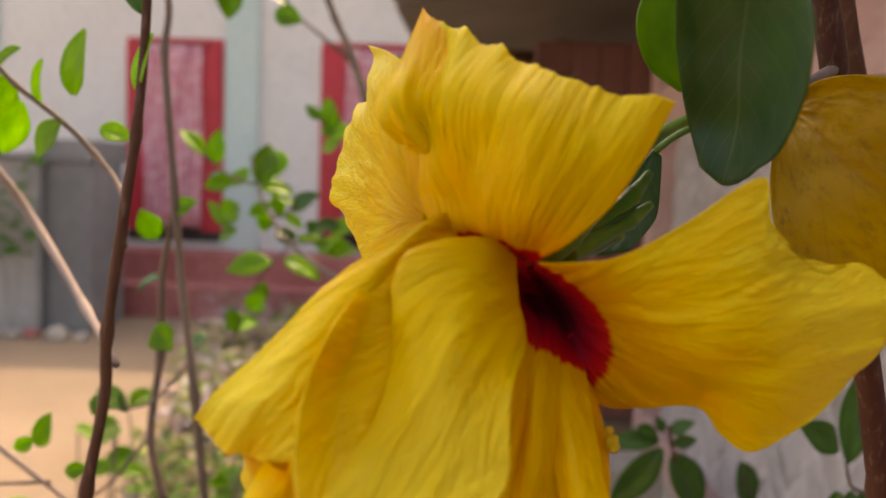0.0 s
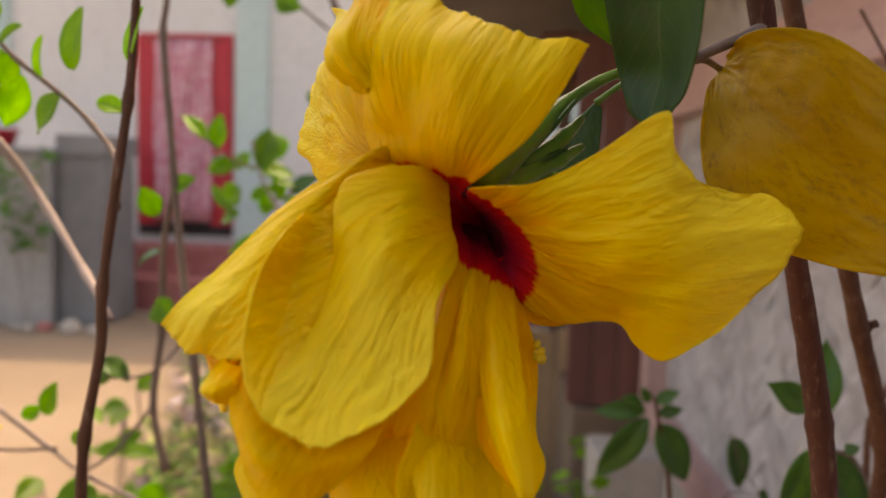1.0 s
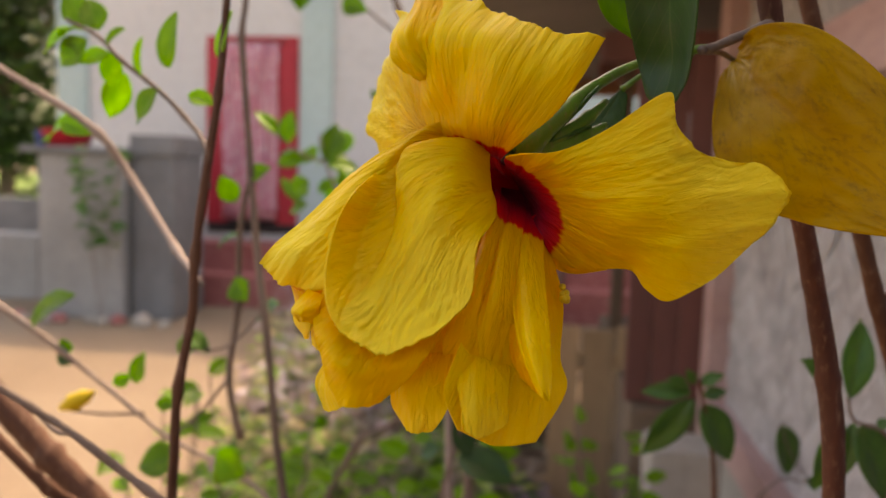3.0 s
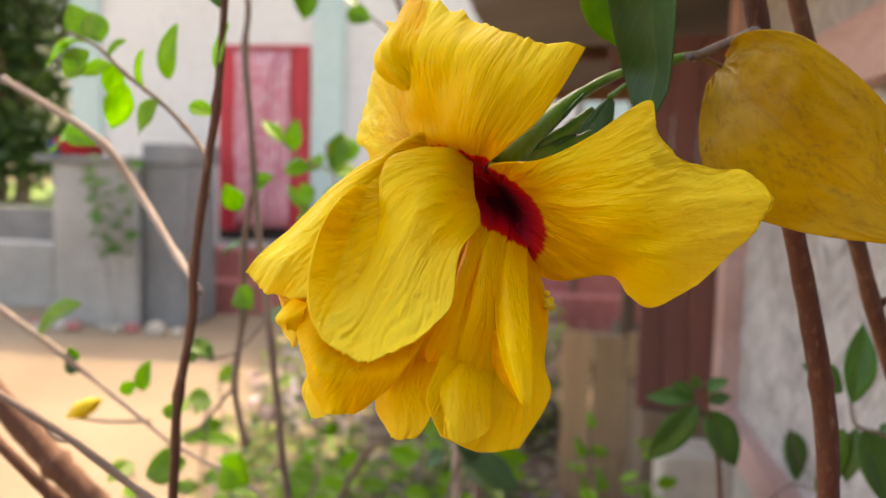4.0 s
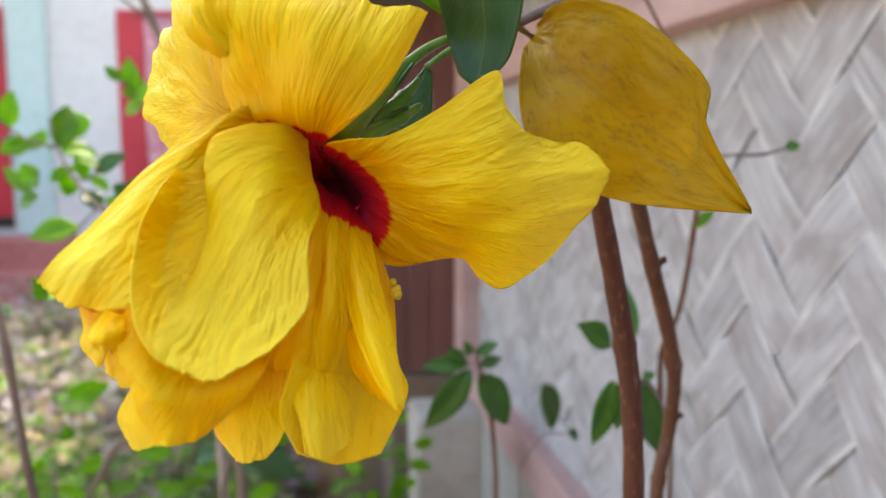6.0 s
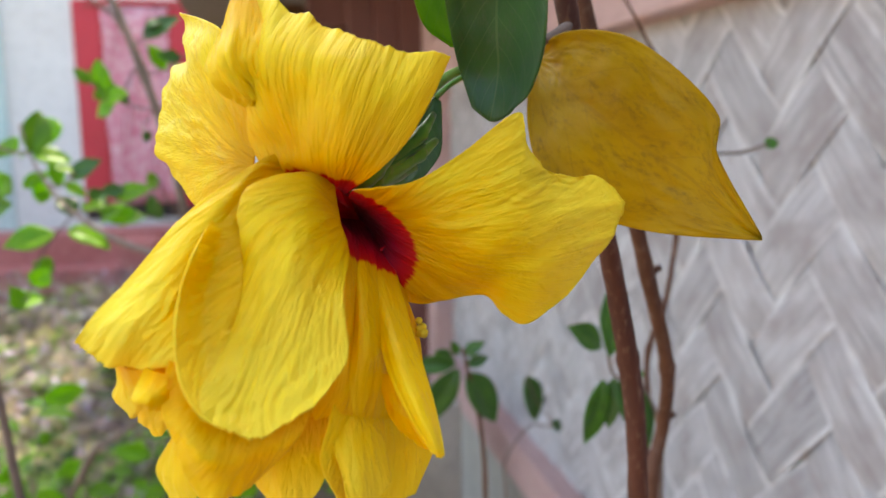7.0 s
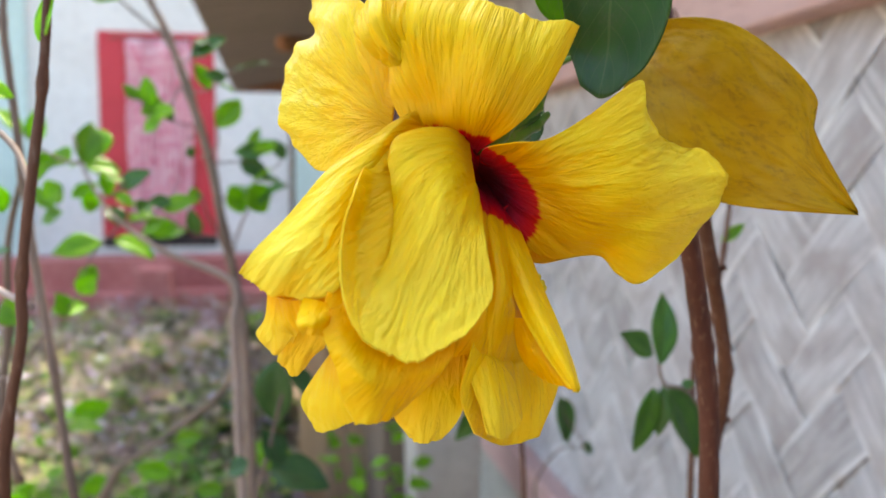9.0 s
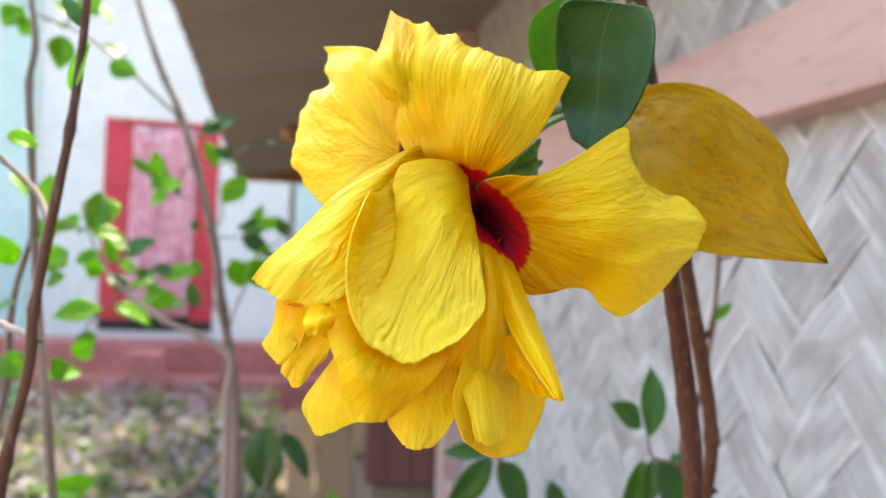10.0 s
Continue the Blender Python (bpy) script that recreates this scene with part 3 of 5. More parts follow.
def near_house():
    bm = bmesh.new()
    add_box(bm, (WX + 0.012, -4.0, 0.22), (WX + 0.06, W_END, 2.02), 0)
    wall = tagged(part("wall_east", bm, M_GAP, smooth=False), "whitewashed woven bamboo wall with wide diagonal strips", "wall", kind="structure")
    bm = add_box(bmesh.new(), (WX + 0.0, -4.0, GROUND - 0.02), (WX + 0.1, W_END - 0.002, 0.218), 0.004)
    tagged(part("wall_base", bm, M_PALEPOST, smooth=False), "grey plastered base below the woven wall", "wall", kind="structure")
    for z0, z1, d in ((1.218, 1.345, 0.05), (0.235, 0.335, 0.045)):
        bm = add_box(bmesh.new(), (WX - d, -4.0, z0), (WX + 0.011, W_END - 0.001, z1), 0.006)
        tagged(part("wall_rail", bm, M_PINK, smooth=False), "pink painted wooden rail across the woven wall", "beam", "wall rails", "structure")
    bm = add_box(bmesh.new(), (WX - 0.055, W_END, GROUND - 0.02), (WX + 0.06, W_END + 0.12, 2.0), 0.006)
    tagged(part("corner_post", bm, M_PINK, smooth=False), "pink painted wooden corner post of the woven wall", "post", kind="structure")
    # eave: fibre-cement sheets on rafters; the nearest, unseen, is added to shade the flower
    for k in range(5):
        y0 = 0.42 + k * 1.2
        bm = bmesh.new()
        n = 24
        top, bot = [], []
        for j in range(n + 1):
            y = y0 + 1.19 * j / n
            wav = 0.004 * math.sin(j * math.pi / 2)
            for row, dz in ((bot, 0), (top, 0.012)):
                row.append([bm.verts.new((x, y, 1.60 + (x + 0.25) * 0.22 + wav + dz + 0.01 * (k % 2))) for x in (-0.25 if k > 0 else 0.10, 2.2)])
        for row in (top, bot):
            for a, b in zip(row, row[1:]):
                bm.faces.new((a[0], a[1], b[1], b[0]))
        for a, b, c, d in zip(top, top[1:], bot, bot[1:]):
            bm.faces.new((a[0], b[0], d[0], c[0]))
            bm.faces.new((a[1], c[1], d[1], b[1]))
        for j in (0, n):
            bm.faces.new((top[j][0], bot[j][0], bot[j][1], top[j][1]))
        tagged(part("eave_sheet", bm, M_SOFFIT), "taupe fibre-cement roofing sheet of the eave; the nearest is an added unseen sunshade", "roof", "eave sheets", "structure")
    bm = add_box(bmesh.new(), (2.15, -4.0, GROUND), (2.25, 6.4, 2.1), 0)
    tagged(part("wall_far_east", bm, M_OLDWOOD, smooth=False), "brown timber wall inside the house", "wall", kind="structure")
    # Unseen roof, added to block sun above the woven wall.
    bm = add_box(bmesh.new(), (WX, -4.0, 2.03), (2.2, 0.4, 2.08), 0)
    tagged(part("roof_near", bm, M_SOFFIT, smooth=False), "unseen taupe roof added over the woven-walled room to block sun", "roof", kind="structure")


near_house()
# Unseen walls, added behind the camera to cut light on the flower's front.
bm = add_box(bmesh.new(), (-3.4, -1.85, GROUND - 0.02), (-0.75, -1.7, 1.6), 0.01)
tagged(part("wall_south", bm, M_CEMENT, smooth=False), "unseen grey cement wall added to cut frontal light", "wall", kind="structure")
bm = add_box(bmesh.new(), (-0.748, -1.85, GROUND - 0.02), (0.62, -1.72, 1.6), 0.01)
tagged(part("wall_south_timber", bm, M_OLDWOOD, smooth=False), "unseen brown timber wall added beside it to cut frontal light", "wall", kind="structure")


def eave_frame():
    e = thing("eave_frame", (0.2, 6.3, 1.5), "brown timber beam and post holding the far end of the eave", "frame", kind="structure")
    box("beam", (-0.22, 6.30, 1.60), (2.2, 6.40, 1.72), M_ORANGEWOOD, e, 0.008)
    box("beam", (0.28, 4.3, 1.50), (2.2, 4.38, 1.60), M_BROWNWOOD, e, 0.008)
    box("beam", (0.22, 2.9, 1.42), (WX + 0.06, 2.98, 1.52), M_BROWNWOOD, e, 0.008)
    box("post", (0.37, 3.96, GROUND), (0.43, 4.02, 1.70), M_OLDWOOD, e, 0.006)
    box("post", (0.17, 7.9, GROUND), (0.22, 7.95, 1.9), M_OLDWOOD, e, 0.006)
    bm = bmesh.new()
    add_tube(bm, [(0.05, 3.3, 1.52), (0.42, 4.0, 1.62), (0.6, 4.4, 1.72)], [0.03, 0.03, 0.03], 10, 4, 0.05)
    part("strut", bm, M_ORANGEWOOD, e)


eave_frame()


def plank_door():
    d = thing("door_3", (0.47, 2.8, 0.27), "red-brown plank door standing open beside the woven wall", "door", kind="structure")
    for k in range(3):
        x0 = 0.345 + k * 0.081
        box("plank", (x0, 2.80 - 0.02 * k, 0.27 + 0.004 * k), (x0 + 0.078, 2.84 - 0.02 * k, 1.50), M_BROWNWOOD, d, 0.004)
    for z in (0.45, 1.25):
        box("batten", (0.35, 2.842, z), (0.585, 2.865, z + 0.08), M_BROWNWOOD, d, 0.004)
    bm = add_box(bmesh.new(), (0.36, 2.76, GROUND - 0.02), (2.1, 4.6, 0.262), 0.02)
    tagged(part("veranda_floor", bm, M_EARTHFLOOR, smooth=False), "raised brown earth floor behind the plank door", "floor", kind="structure")


plank_door()


def pale_post():
    p = thing("cement_post", (0.395, 1.9, GROUND), "pale weathered cement post with a chipped top", "post")
    bm = add_box(bmesh.new(), (0.315, 1.82, GROUND), (0.475, 1.98, 0.425), 0.012)
    bmesh.ops.subdivide_edges(bm, edges=bm.edges[:], cuts=3, use_grid_fill=True)
    for v in bm.verts:
        v.co += Vector((noise.noise(v.co * 14), noise.noise(v.co * 14 + Vector((5, 0, 0))), noise.noise(v.co * 14 + Vector((0, 5, 0))))) * 0.006
    part("shaft", bm, M_PALEPOST, p)


pale_post()

# ---- the flower ----
FLOWER = Vector((0.057, 0.192, 1.048))


def mm(rows):
    """Cage rows in millimetres from the flower's throat, as metres in the world."""
    return [[FLOWER + Vector(p) / 1000 for p in row] for row in rows]


flower = thing("hibiscus_flower", FLOWER, "large drooping double yellow hibiscus flower with a dark red throat", "flower")


def petal(rows, red=8.0, seed=0, fan=None, wrinkle=0.0010, ruffle=0.0022, folds=6, nu=80, nv=80, label="", warm=26.0, ragged=0.0008):
    cage = mm(rows)
    origin = FLOWER + Vector(fan) / 1000 if fan else sum(cage[0], Vector()) / len(cage[0])
    bm = add_sheet(bmesh.new(), cage, nu, nv, petal_relief(seed, wrinkle, ruffle, folds), red, 0.0005, origin, warm, ragged)
    return part("petal", bm, M_PETAL, flower, label, recalc=False)


PETALS = {
    "top": ([[(-1, 13, 0), (0, 13, -1), (1, 13, -2), (2, 13, -3), (3, 13, -4)],
            [(-19, 0, 3.5), (-13, -3, 4.5), (-9.5, -5, 3.5), (-4.5, -4, 1.5), (-0.5, -2, -1.5)],
            [(-25, 2, 12.5), (-17.5, -3, 12.5), (-10.5, -10, 11.5), (-2.5, -15, 9.5), (6.5, -12, 4.5)],
            [(-25, 3, 20.5), (-19.5, -6, 22), (-10.5, -10, 22.5), (-1, -16, 23), (14.5, -10, 11.5)],
            [(-26.5, 3, 29.5), (-19.5, -5, 33.5), (-9, -10, 32), (4, -12, 29), (21, -7, 21)],
            [(-25, 16, 52), (-16, 8, 47.5), (-5.5, 1, 41.5), (8, -4, 36.5), (27.5, -4, 33)]], 23.0, 1, (-1, 9, 0), 0.0016, 0.0022, 10, 120, 120),
    "top_fold": ([[(-26.5, 18, 55), (-25, 15, 52.5), (-21.5, 12, 50)],
                 [(-30.5, 8, 41), (-26.5, 3, 41), (-19.5, 3, 40.5)],
                 [(-33.5, 4, 35), (-30, -4, 33.5), (-20, -3, 33.5)],
                 [(-35, 3, 30), (-31, -4, 28), (-20.5, -5, 28)],
                 [(-31.5, 4, 26.5), (-28.5, -2, 25), (-21.5, -3, 23)],
                 [(-27, 5, 24), (-26, 3, 23), (-23, 0, 21)]], -20, 2, (-10, 4, 10), 0.0042, 0.0014, 9, 100, 100),
    "rear": ([[(-30, 10, -6.5), (-25.5, 8, 0.5), (-24, 6, 7), (-23.5, 5, 13), (-23.5, 5, 19)],
             [(-37, 28, -7.5), (-32.5, 20, 4.5), (-30, 15, 13.5), (-29, 13, 23), (-27.5, 10, 31.5)],
             [(-42.5, 48, -7.5), (-39.5, 38, 6.5), (-37, 28, 18.5), (-35.5, 24, 29.5), (-30.5, 20, 41.5)],
             [(-47.5, 58, -3.5), (-48.5, 54, 11.5), (-46, 50, 23.5), (-41, 36, 35), (-36.5, 38, 47.5)],
             [(-50, 64, 0.5), (-54.5, 64, 13), (-51, 70, 30), (-43.5, 62, 40), (-45, 62, 52.5)]], -20, 3, None, 0.0018, 0.0030, 9),
    "side": ([[(3, 14, -7), (4, 15, -9), (5, 16, -11), (6, 15, -13), (7, 13, -16)],
             [(0.5, -2, -1.5), (5, 0, -4.5), (9, 3, -9), (12, 4, -15), (11, 4, -22)],
             [(5, -14, 0), (11.5, -7, -4.5), (16, -3, -10), (18, 0, -17.5), (15.5, 5, -29.5)],
             [(16.5, -10, 1.5), (21, -9, -4), (24.5, -9, -11.5), (27, -5, -20), (25, 6, -33.5)],
             [(29.5, -6, 8), (32.5, -8, -1), (34.5, -10, -9.5), (36, -10, -18.5), (38, 5, -32.5)],
             [(45.5, -5, 18.5), (42.5, -6, 4), (44, -8, -6), (46, -8, -17), (43, 2, -38)],
             [(48.5, -4, 9), (52, -3, -1), (54.5, -4, -7.5), (56, -4, -19.5), (50, 1, -41)],
             [(62.5, 5, -4), (74, 14, 0), (84, 14, -7.5), (79, 9, -18), (62.5, 3, -34)]], 20.5, 4, (1, 8, -9), 0.0014, 0.0014, 8, 120, 120),
    "front": ([[(-12.5, 2, -3.5), (-9, 3, -3.5), (-5.5, 4, -4), (-2, 6, -4.5), (1, 7, -6.5)],
              [(-27, -14, -3.5), (-25, -13, 1.5), (-17.5, -10, 4), (-9.5, -7, 4), (-3.5, -2, 1)],
              [(-28, -19, -9.5), (-25, -20, -6.5), (-19.5, -20, -5.5), (-11.5, -17, -6), (-3, -5, -8.5)],
              [(-27.5, -20.5, -17), (-25, -24, -16), (-20.5, -26, -15.5), (-14, -26, -16), (-1, -6, -17.5)],
              [(-29, -25, -26.5), (-25.5, -28, -26.5), (-21, -31, -26.5), (-14.5, -31, -26.5), (-4.5, -24, -24.5)],
              [(-34, -28.5, -36.5), (-28, -31, -37), (-22, -33, -36.5), (-15, -35, -36.5), (-5, -34, -37)],
              [(-38.5, -38.5, -42.5), (-31, -36, -44.5), (-24, -37, -44.5), (-16.5, -39, -44), (-9, -38, -42)],
              [(-37, -42, -46.5), (-31.5, -42, -50), (-26, -42, -52), (-19, -42, -48.5), (-13, -41, -45.5)]], 11.0, 5, (1, -2, -6), 0.0015, 0.0010, 6, 120, 120),
    "front_left": ([[(-27.5, -6, 1.5), (-25.5, -8, 2.5), (-23, -8, 0.5), (-19.5, -7, -2)],
                   [(-34, -15, -5.5), (-30.5, -15, -7), (-26.5, -14, -8), (-22, -14, -8.5)],
                   [(-38.5, -29, -12.5), (-34.5, -19, -15), (-28.5, -19, -16.5), (-22, -19, -17)],
                   [(-41.5, -34, -22), (-37, -23, -24.5), (-31, -23, -26), (-23, -21, -27)],
                   [(-42.5, -38, -31.5), (-38, -28, -35), (-32, -27.5, -36.5), (-24.5, -24, -37.5)],
                   [(-41, -41, -40), (-36.5, -36, -43), (-30.5, -33, -44.5), (-24, -30, -45)],
                   [(-37.5, -42, -46.5), (-34.5, -41, -48), (-31.5, -39, -49.5), (-27, -36, -50.5)]], -20, 22, (1, -2, -6), 0.0012, 0.0008, 6, 90, 90),
    "left": ([[(-14, 2, 7.5), (-13.5, 1, 5), (-13.5, 0, 2)],
             [(-19.5, -3, 8.5), (-24.5, -9, 4), (-26, -9, -2)],
             [(-31.5, -8, 1.5), (-33, -15, -4), (-32, -14, -12.5)],
             [(-42, -9, -6), (-41.5, -20, -13), (-36.5, -19, -24)],
             [(-54, -15, -19), (-48.5, -25, -24), (-41, -25, -34)],
             [(-61.5, -19, -26.5), (-55.5, -26, -30.5), (-44, -27, -37.5)],
             [(-66, -21, -32.5), (-59.5, -24, -37), (-50.5, -25, -39)]], 4.0, 6, None, 0.0014, 0.0014, 6),
    "crumple_a": ([[(-59, -17, -36), (-55, -20, -36), (-50.5, -22, -37)],
                  [(-60, -6, -46.5), (-56, -12, -47.5), (-52.5, -15, -48.5)],
                  [(-62.5, 0, -51.5), (-59.5, -2, -56), (-56.5, -4, -57)]], -20, 7, (-20, 0, -5)),
    "crumple_b": ([[(-54, -17, -37.5), (-49.5, -19, -37.5), (-43.5, -23, -36.5)],
                  [(-56, -4, -53), (-50.5, -8, -53.5), (-44, -14, -50.5)],
                  [(-57, 2, -60), (-52, 2, -64.5), (-45.5, -4, -56.5)]], -20, 8, (-25, 0, -5)),
    "crumple_c": ([[(-50.5, -25, -38.5), (-48, -30, -38.5), (-45, -30, -39.5)],
                  [(-52.5, -34, -43), (-49, -37, -42.5), (-45, -34, -42)],
                  [(-51, -32, -46.5), (-49, -35, -45.5), (-45.5, -31, -47.5)]], -20, 18, (-25, 0, 0)),
    "crumple_d": ([[(-57, -19, -39), (-54, -23, -39.5), (-51, -25, -39)],
                  [(-58, -10, -47.5), (-55, -18, -46), (-51.5, -21, -46.5)],
                  [(-59.5, -4, -53.5), (-56.5, -10, -51), (-53, -10, -53)]], -20, 19, (-30, 0, -10)),
    "lobe": ([[(-43, -18, -53.5), (-42, -22, -54.5), (-40, -27, -55)],
             [(-48, -16, -61), (-44.5, -22, -62.5), (-39, -28, -63)],
             [(-51, -15, -67), (-46.5, -21, -68.5), (-38, -28, -67)],
             [(-49, -17, -72), (-46, -19, -74.5), (-37.5, -27, -69.5)]], -20, 9, (-30, -5, 0)),
    "lower": ([[(-44, -24, -32.5), (-35.5, -26, -41.5), (-25.5, -28, -45.5), (-13, -26, -44.5)],
              [(-46.5, -34, -44.5), (-40, -37, -47.5), (-29.5, -36, -51.5), (-13, -33, -48.5)],
              [(-43.5, -37, -54), (-38, -42, -55), (-30, -39, -57), (-17, -36, -54.5)],
              [(-42, -36, -61.5), (-36.5, -38, -62.5), (-30.5, -37, -62), (-22, -33, -61)],
              [(-39, -34, -68), (-36.5, -37, -67.5), (-32, -34, -68), (-28.5, -32, -67)]], -5, 10, (-4, -6, -14)),
    "bottom": ([[(-27.5, -22, -57), (-19.5, -24, -55), (-9.5, -24, -54)],
               [(-27.5, -21, -65.5), (-21, -27, -63.5), (-9, -26, -63)],
               [(-27.5, -20, -71.5), (-20, -25, -72), (-11.5, -26, -70.5)],
               [(-23.5, -21, -76.5), (-20.5, -24, -77.5), (-15.5, -23, -77)]], -5, 11, (-6, -10, -18)),
    "bottom_wide": ([[(1, 13, -12), (4, 14, -13), (8, 14, -14)],
                    [(2.5, 0, -22.5), (7, 3, -22), (12.5, 8, -23.5)],
                    [(-4, -20, -39), (5.5, -9, -40.5), (19, 7, -42)],
                    [(-9, -27, -53.5), (4, -16, -57), (19, -4, -58)],
                    [(-12, -29, -64), (2, -21, -68.5), (21, -10, -66.5)],
                    [(-8, -28, -74.5), (2, -21, -80.5), (13, -17, -80)]], 16, 12),
    "folded": ([[(3, 13, -11), (5, 14, -12), (7, 14, -13)],
               [(5, 2, -19.5), (8, 3, -20), (12, 6, -21.5)],
               [(5, -8, -30.5), (7.5, -11, -30), (13, -4, -29)],
               [(5.5, -20, -42.5), (8.5, -23, -41), (14.5, -16, -40.5)],
               [(8.5, -30, -51.5), (11, -34, -50), (16, -28, -51)],
               [(13, -37, -59.5), (14, -40, -58), (16.5, -37, -59.5)],
               [(14.5, -39, -61.5), (15.5, -39, -62), (16, -39, -61.5)]], 19, 13),
    "folded_lip": ([[(4.5, -19, -46.5), (7, -22, -46.5), (9.5, -28, -52)],
                   [(5.5, -22, -54.5), (8, -27, -54.5), (11.5, -32, -57)],
                   [(8.5, -24, -60), (11.5, -28, -61.5), (15, -38, -61.5)]], -20, 20, (4, 2, -14)),
    "inner": ([[(-1, 13, -10), (2, 14, -10.5), (5, 14, -11)],
              [(-0.5, 1, -17), (3, 3, -16.5), (7, 5, -17.5)],
              [(-1, -8, -27.5), (1, -12, -26), (6, -8, -28)],
              [(-2.5, -20, -39), (0.5, -22, -37.5), (7, -14, -40.5)],
              [(-5.5, -24, -51), (-0.5, -23, -51), (7.5, -17, -52)],
              [(-5.5, -16, -65.5), (1.5, -14, -68), (10.5, -8, -67.5)]], 19, 14),
    "inner_left": ([[(-2, 3, -10), (0, 3, -12), (2.5, 3, -14.5)],
                   [(-5, -14, -27), (-3, -14, -26), (1, -9, -26.5)],
                   [(-8.5, -24, -41.5), (-5, -24, -41), (0, -18, -42.5)],
                   [(-13, -26, -52), (-6.5, -25, -53), (-0.5, -21, -54)],
                   [(-10, -14, -65), (-3, -12, -66.5), (3, -9, -67.5)]], 9, 17),
    "hanging_fold": ([[(-8, -14, -51), (-1.5, -12, -48), (6, -8, -52.5)],
                     [(-9, -26, -59.5), (-3, -25, -58), (5, -20, -62.5)],
                     [(-7, -31, -67), (-3, -31, -67.5), (5.5, -25, -71)],
                     [(-6, -34, -72.5), (-1.5, -32, -75), (4.5, -27, -73)]], -3, 15, (-3, -2, -14)),
    "back": ([[(-6.5, -5, -20), (-1.5, -3, -19.5), (5, 2, -23)],
             [(-12, -12, -33.5), (-6, -12, -33.5), (5, -5, -37.5)],
             [(-17, -15, -45), (-7.5, -15, -46), (4, -10, -48.5)],
             [(-27, -20, -54), (-13, -20, -56), (4, -12, -58)],
             [(-28.5, -21, -65.5), (-15, -22, -68), (7.5, -13, -69)]], -5, 21, (-3, -2, -14)),
    "side_under": ([[(12.5, 8, -16.5), (13, 7, -22), (12, 6, -26)],
                   [(16.5, 10, -22), (17, 9, -28.5), (15.5, 8, -33)],
                   [(24, 13, -25.5), (25, 12, -32), (22.5, 11, -35.5)],
                   [(34, 15, -29), (34, 14, -32.5), (32, 13, -34)]], 4, 16),
}
BASE_AND_BOUNCE = {"bottom": 10.0, "lower": 26.0, "hanging_fold": 18.0, "inner": 65.0, "inner_left": 85.0, "back": 85.0}     # reach of the base orange in millimetres; longest where bounced light is painted in
for name, values in PETALS.items():
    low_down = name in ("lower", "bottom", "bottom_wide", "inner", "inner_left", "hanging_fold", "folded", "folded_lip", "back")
    # Low petals get a longer orange reach, with bounced light put into it.
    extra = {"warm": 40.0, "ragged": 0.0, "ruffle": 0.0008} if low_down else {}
    if (low_down or "crumple" in name or name == "lobe") and len(values) < 5:
        extra["wrinkle"] = 0.0005
    if "crumple" in name or name == "lobe":
        extra.update(ruffle=0.0008, folds=3, warm=9.0, wrinkle=0.0008, ragged=0.0003)
    if name in BASE_AND_BOUNCE:
        extra["warm"] = BASE_AND_BOUNCE[name]
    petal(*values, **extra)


def flower_centre():
    # a bowl between the bases of the petals, open towards the viewer, narrowing to a dark tube
    bm = bmesh.new()
    layer = bm.verts.layers.float.new("reach")
    deep, mouth = FLOWER + Vector((0.004, 0.021, -0.009)), FLOWER + Vector((0.000, 0.006, -0.009))
    rings = []
    n = 36
    for k in range(10):
        s = k / 9
        ring = []
        for j in range(n):
            a = 2 * math.pi * j / n
            wide = 0.0105 - 0.0055 * max(0.0, math.cos(a - 0.9)) ** 2 + 0.004 * max(0.0, math.cos(a + 1.3))
            r = 0.0012 + (wide - 0.0012) * s ** 0.8 * (1 + 0.04 * math.sin(9 * a))
            ring.append(bm.verts.new(deep.lerp(mouth, s ** 1.3) + Vector((math.cos(a), 0, math.sin(a))) * r))
        rings.append(ring)
    for p, q in zip(rings, rings[1:]):
        for j in range(n):
            bm.faces.new((p[j], p[(j + 1) % n], q[(j + 1) % n], q[j]))
    bm.faces.new(rings[0])
    for k, ring in enumerate(rings):
        for w in ring:
            w[layer] = -9.5 + 7.0 * k / 9
    ob = part("throat", bm, M_PETAL, flower, "dark red throat tube")
    s = ob.modifiers.new("wall", "SOLIDIFY")
    s.thickness = 0.0006
    bm = bmesh.new()
    for k in range(9):
        c = FLOWER + Vector((19.5, 3, -41)) / 1000 + Vector((random.uniform(-1, 1), random.uniform(-1, 1), random.uniform(-3, 2))) * 0.0012
        bmesh.ops.create_icosphere(bm, subdivisions=2, radius=0.0011, matrix=Matrix.Translation(c))
    part("stigma", bm, M_STIGMA, flower, "small yellow stigma lobes")
    # calyx and flower stalk
    bm = bmesh.new()
    stalk = [FLOWER + Vector(p) / 1000 for p in ((8, 20, -6), (4, 11, 0), (8, 10.5, 4), (17, 16, 14), (26.4, 32, 23), (40.5, 50, 32.4), (61, 60, 39), (66, 62, 40))]
    add_tube(bm, stalk, [0.0030, 0.0040, 0.0036, 0.0030, 0.0019, 0.0016, 0.0015, 0.0016], 14, 6, 0.06)
    stalk_ob = part("flower_stalk", bm, M_GREENSTEM, flower, "green flower stalk")
    for line in (((7, 13, -1), (15, 17, 3), (24, 25, 7), (31, 33, 11)), ((8, 13, 0), (17, 19, 7), (25, 27, 13), (31, 36, 19)), ((6, 12, 1), (15, 22, 1), (24, 32, 3))):
        part("sepal", add_tube(bmesh.new(), [FLOWER + Vector(p) / 1000 for p in line], [0.0030, 0.0027, 0.0021, 0.0010], 10, 5, 0.15), M_GREENSTEM, stalk_ob, "dull green sepal")
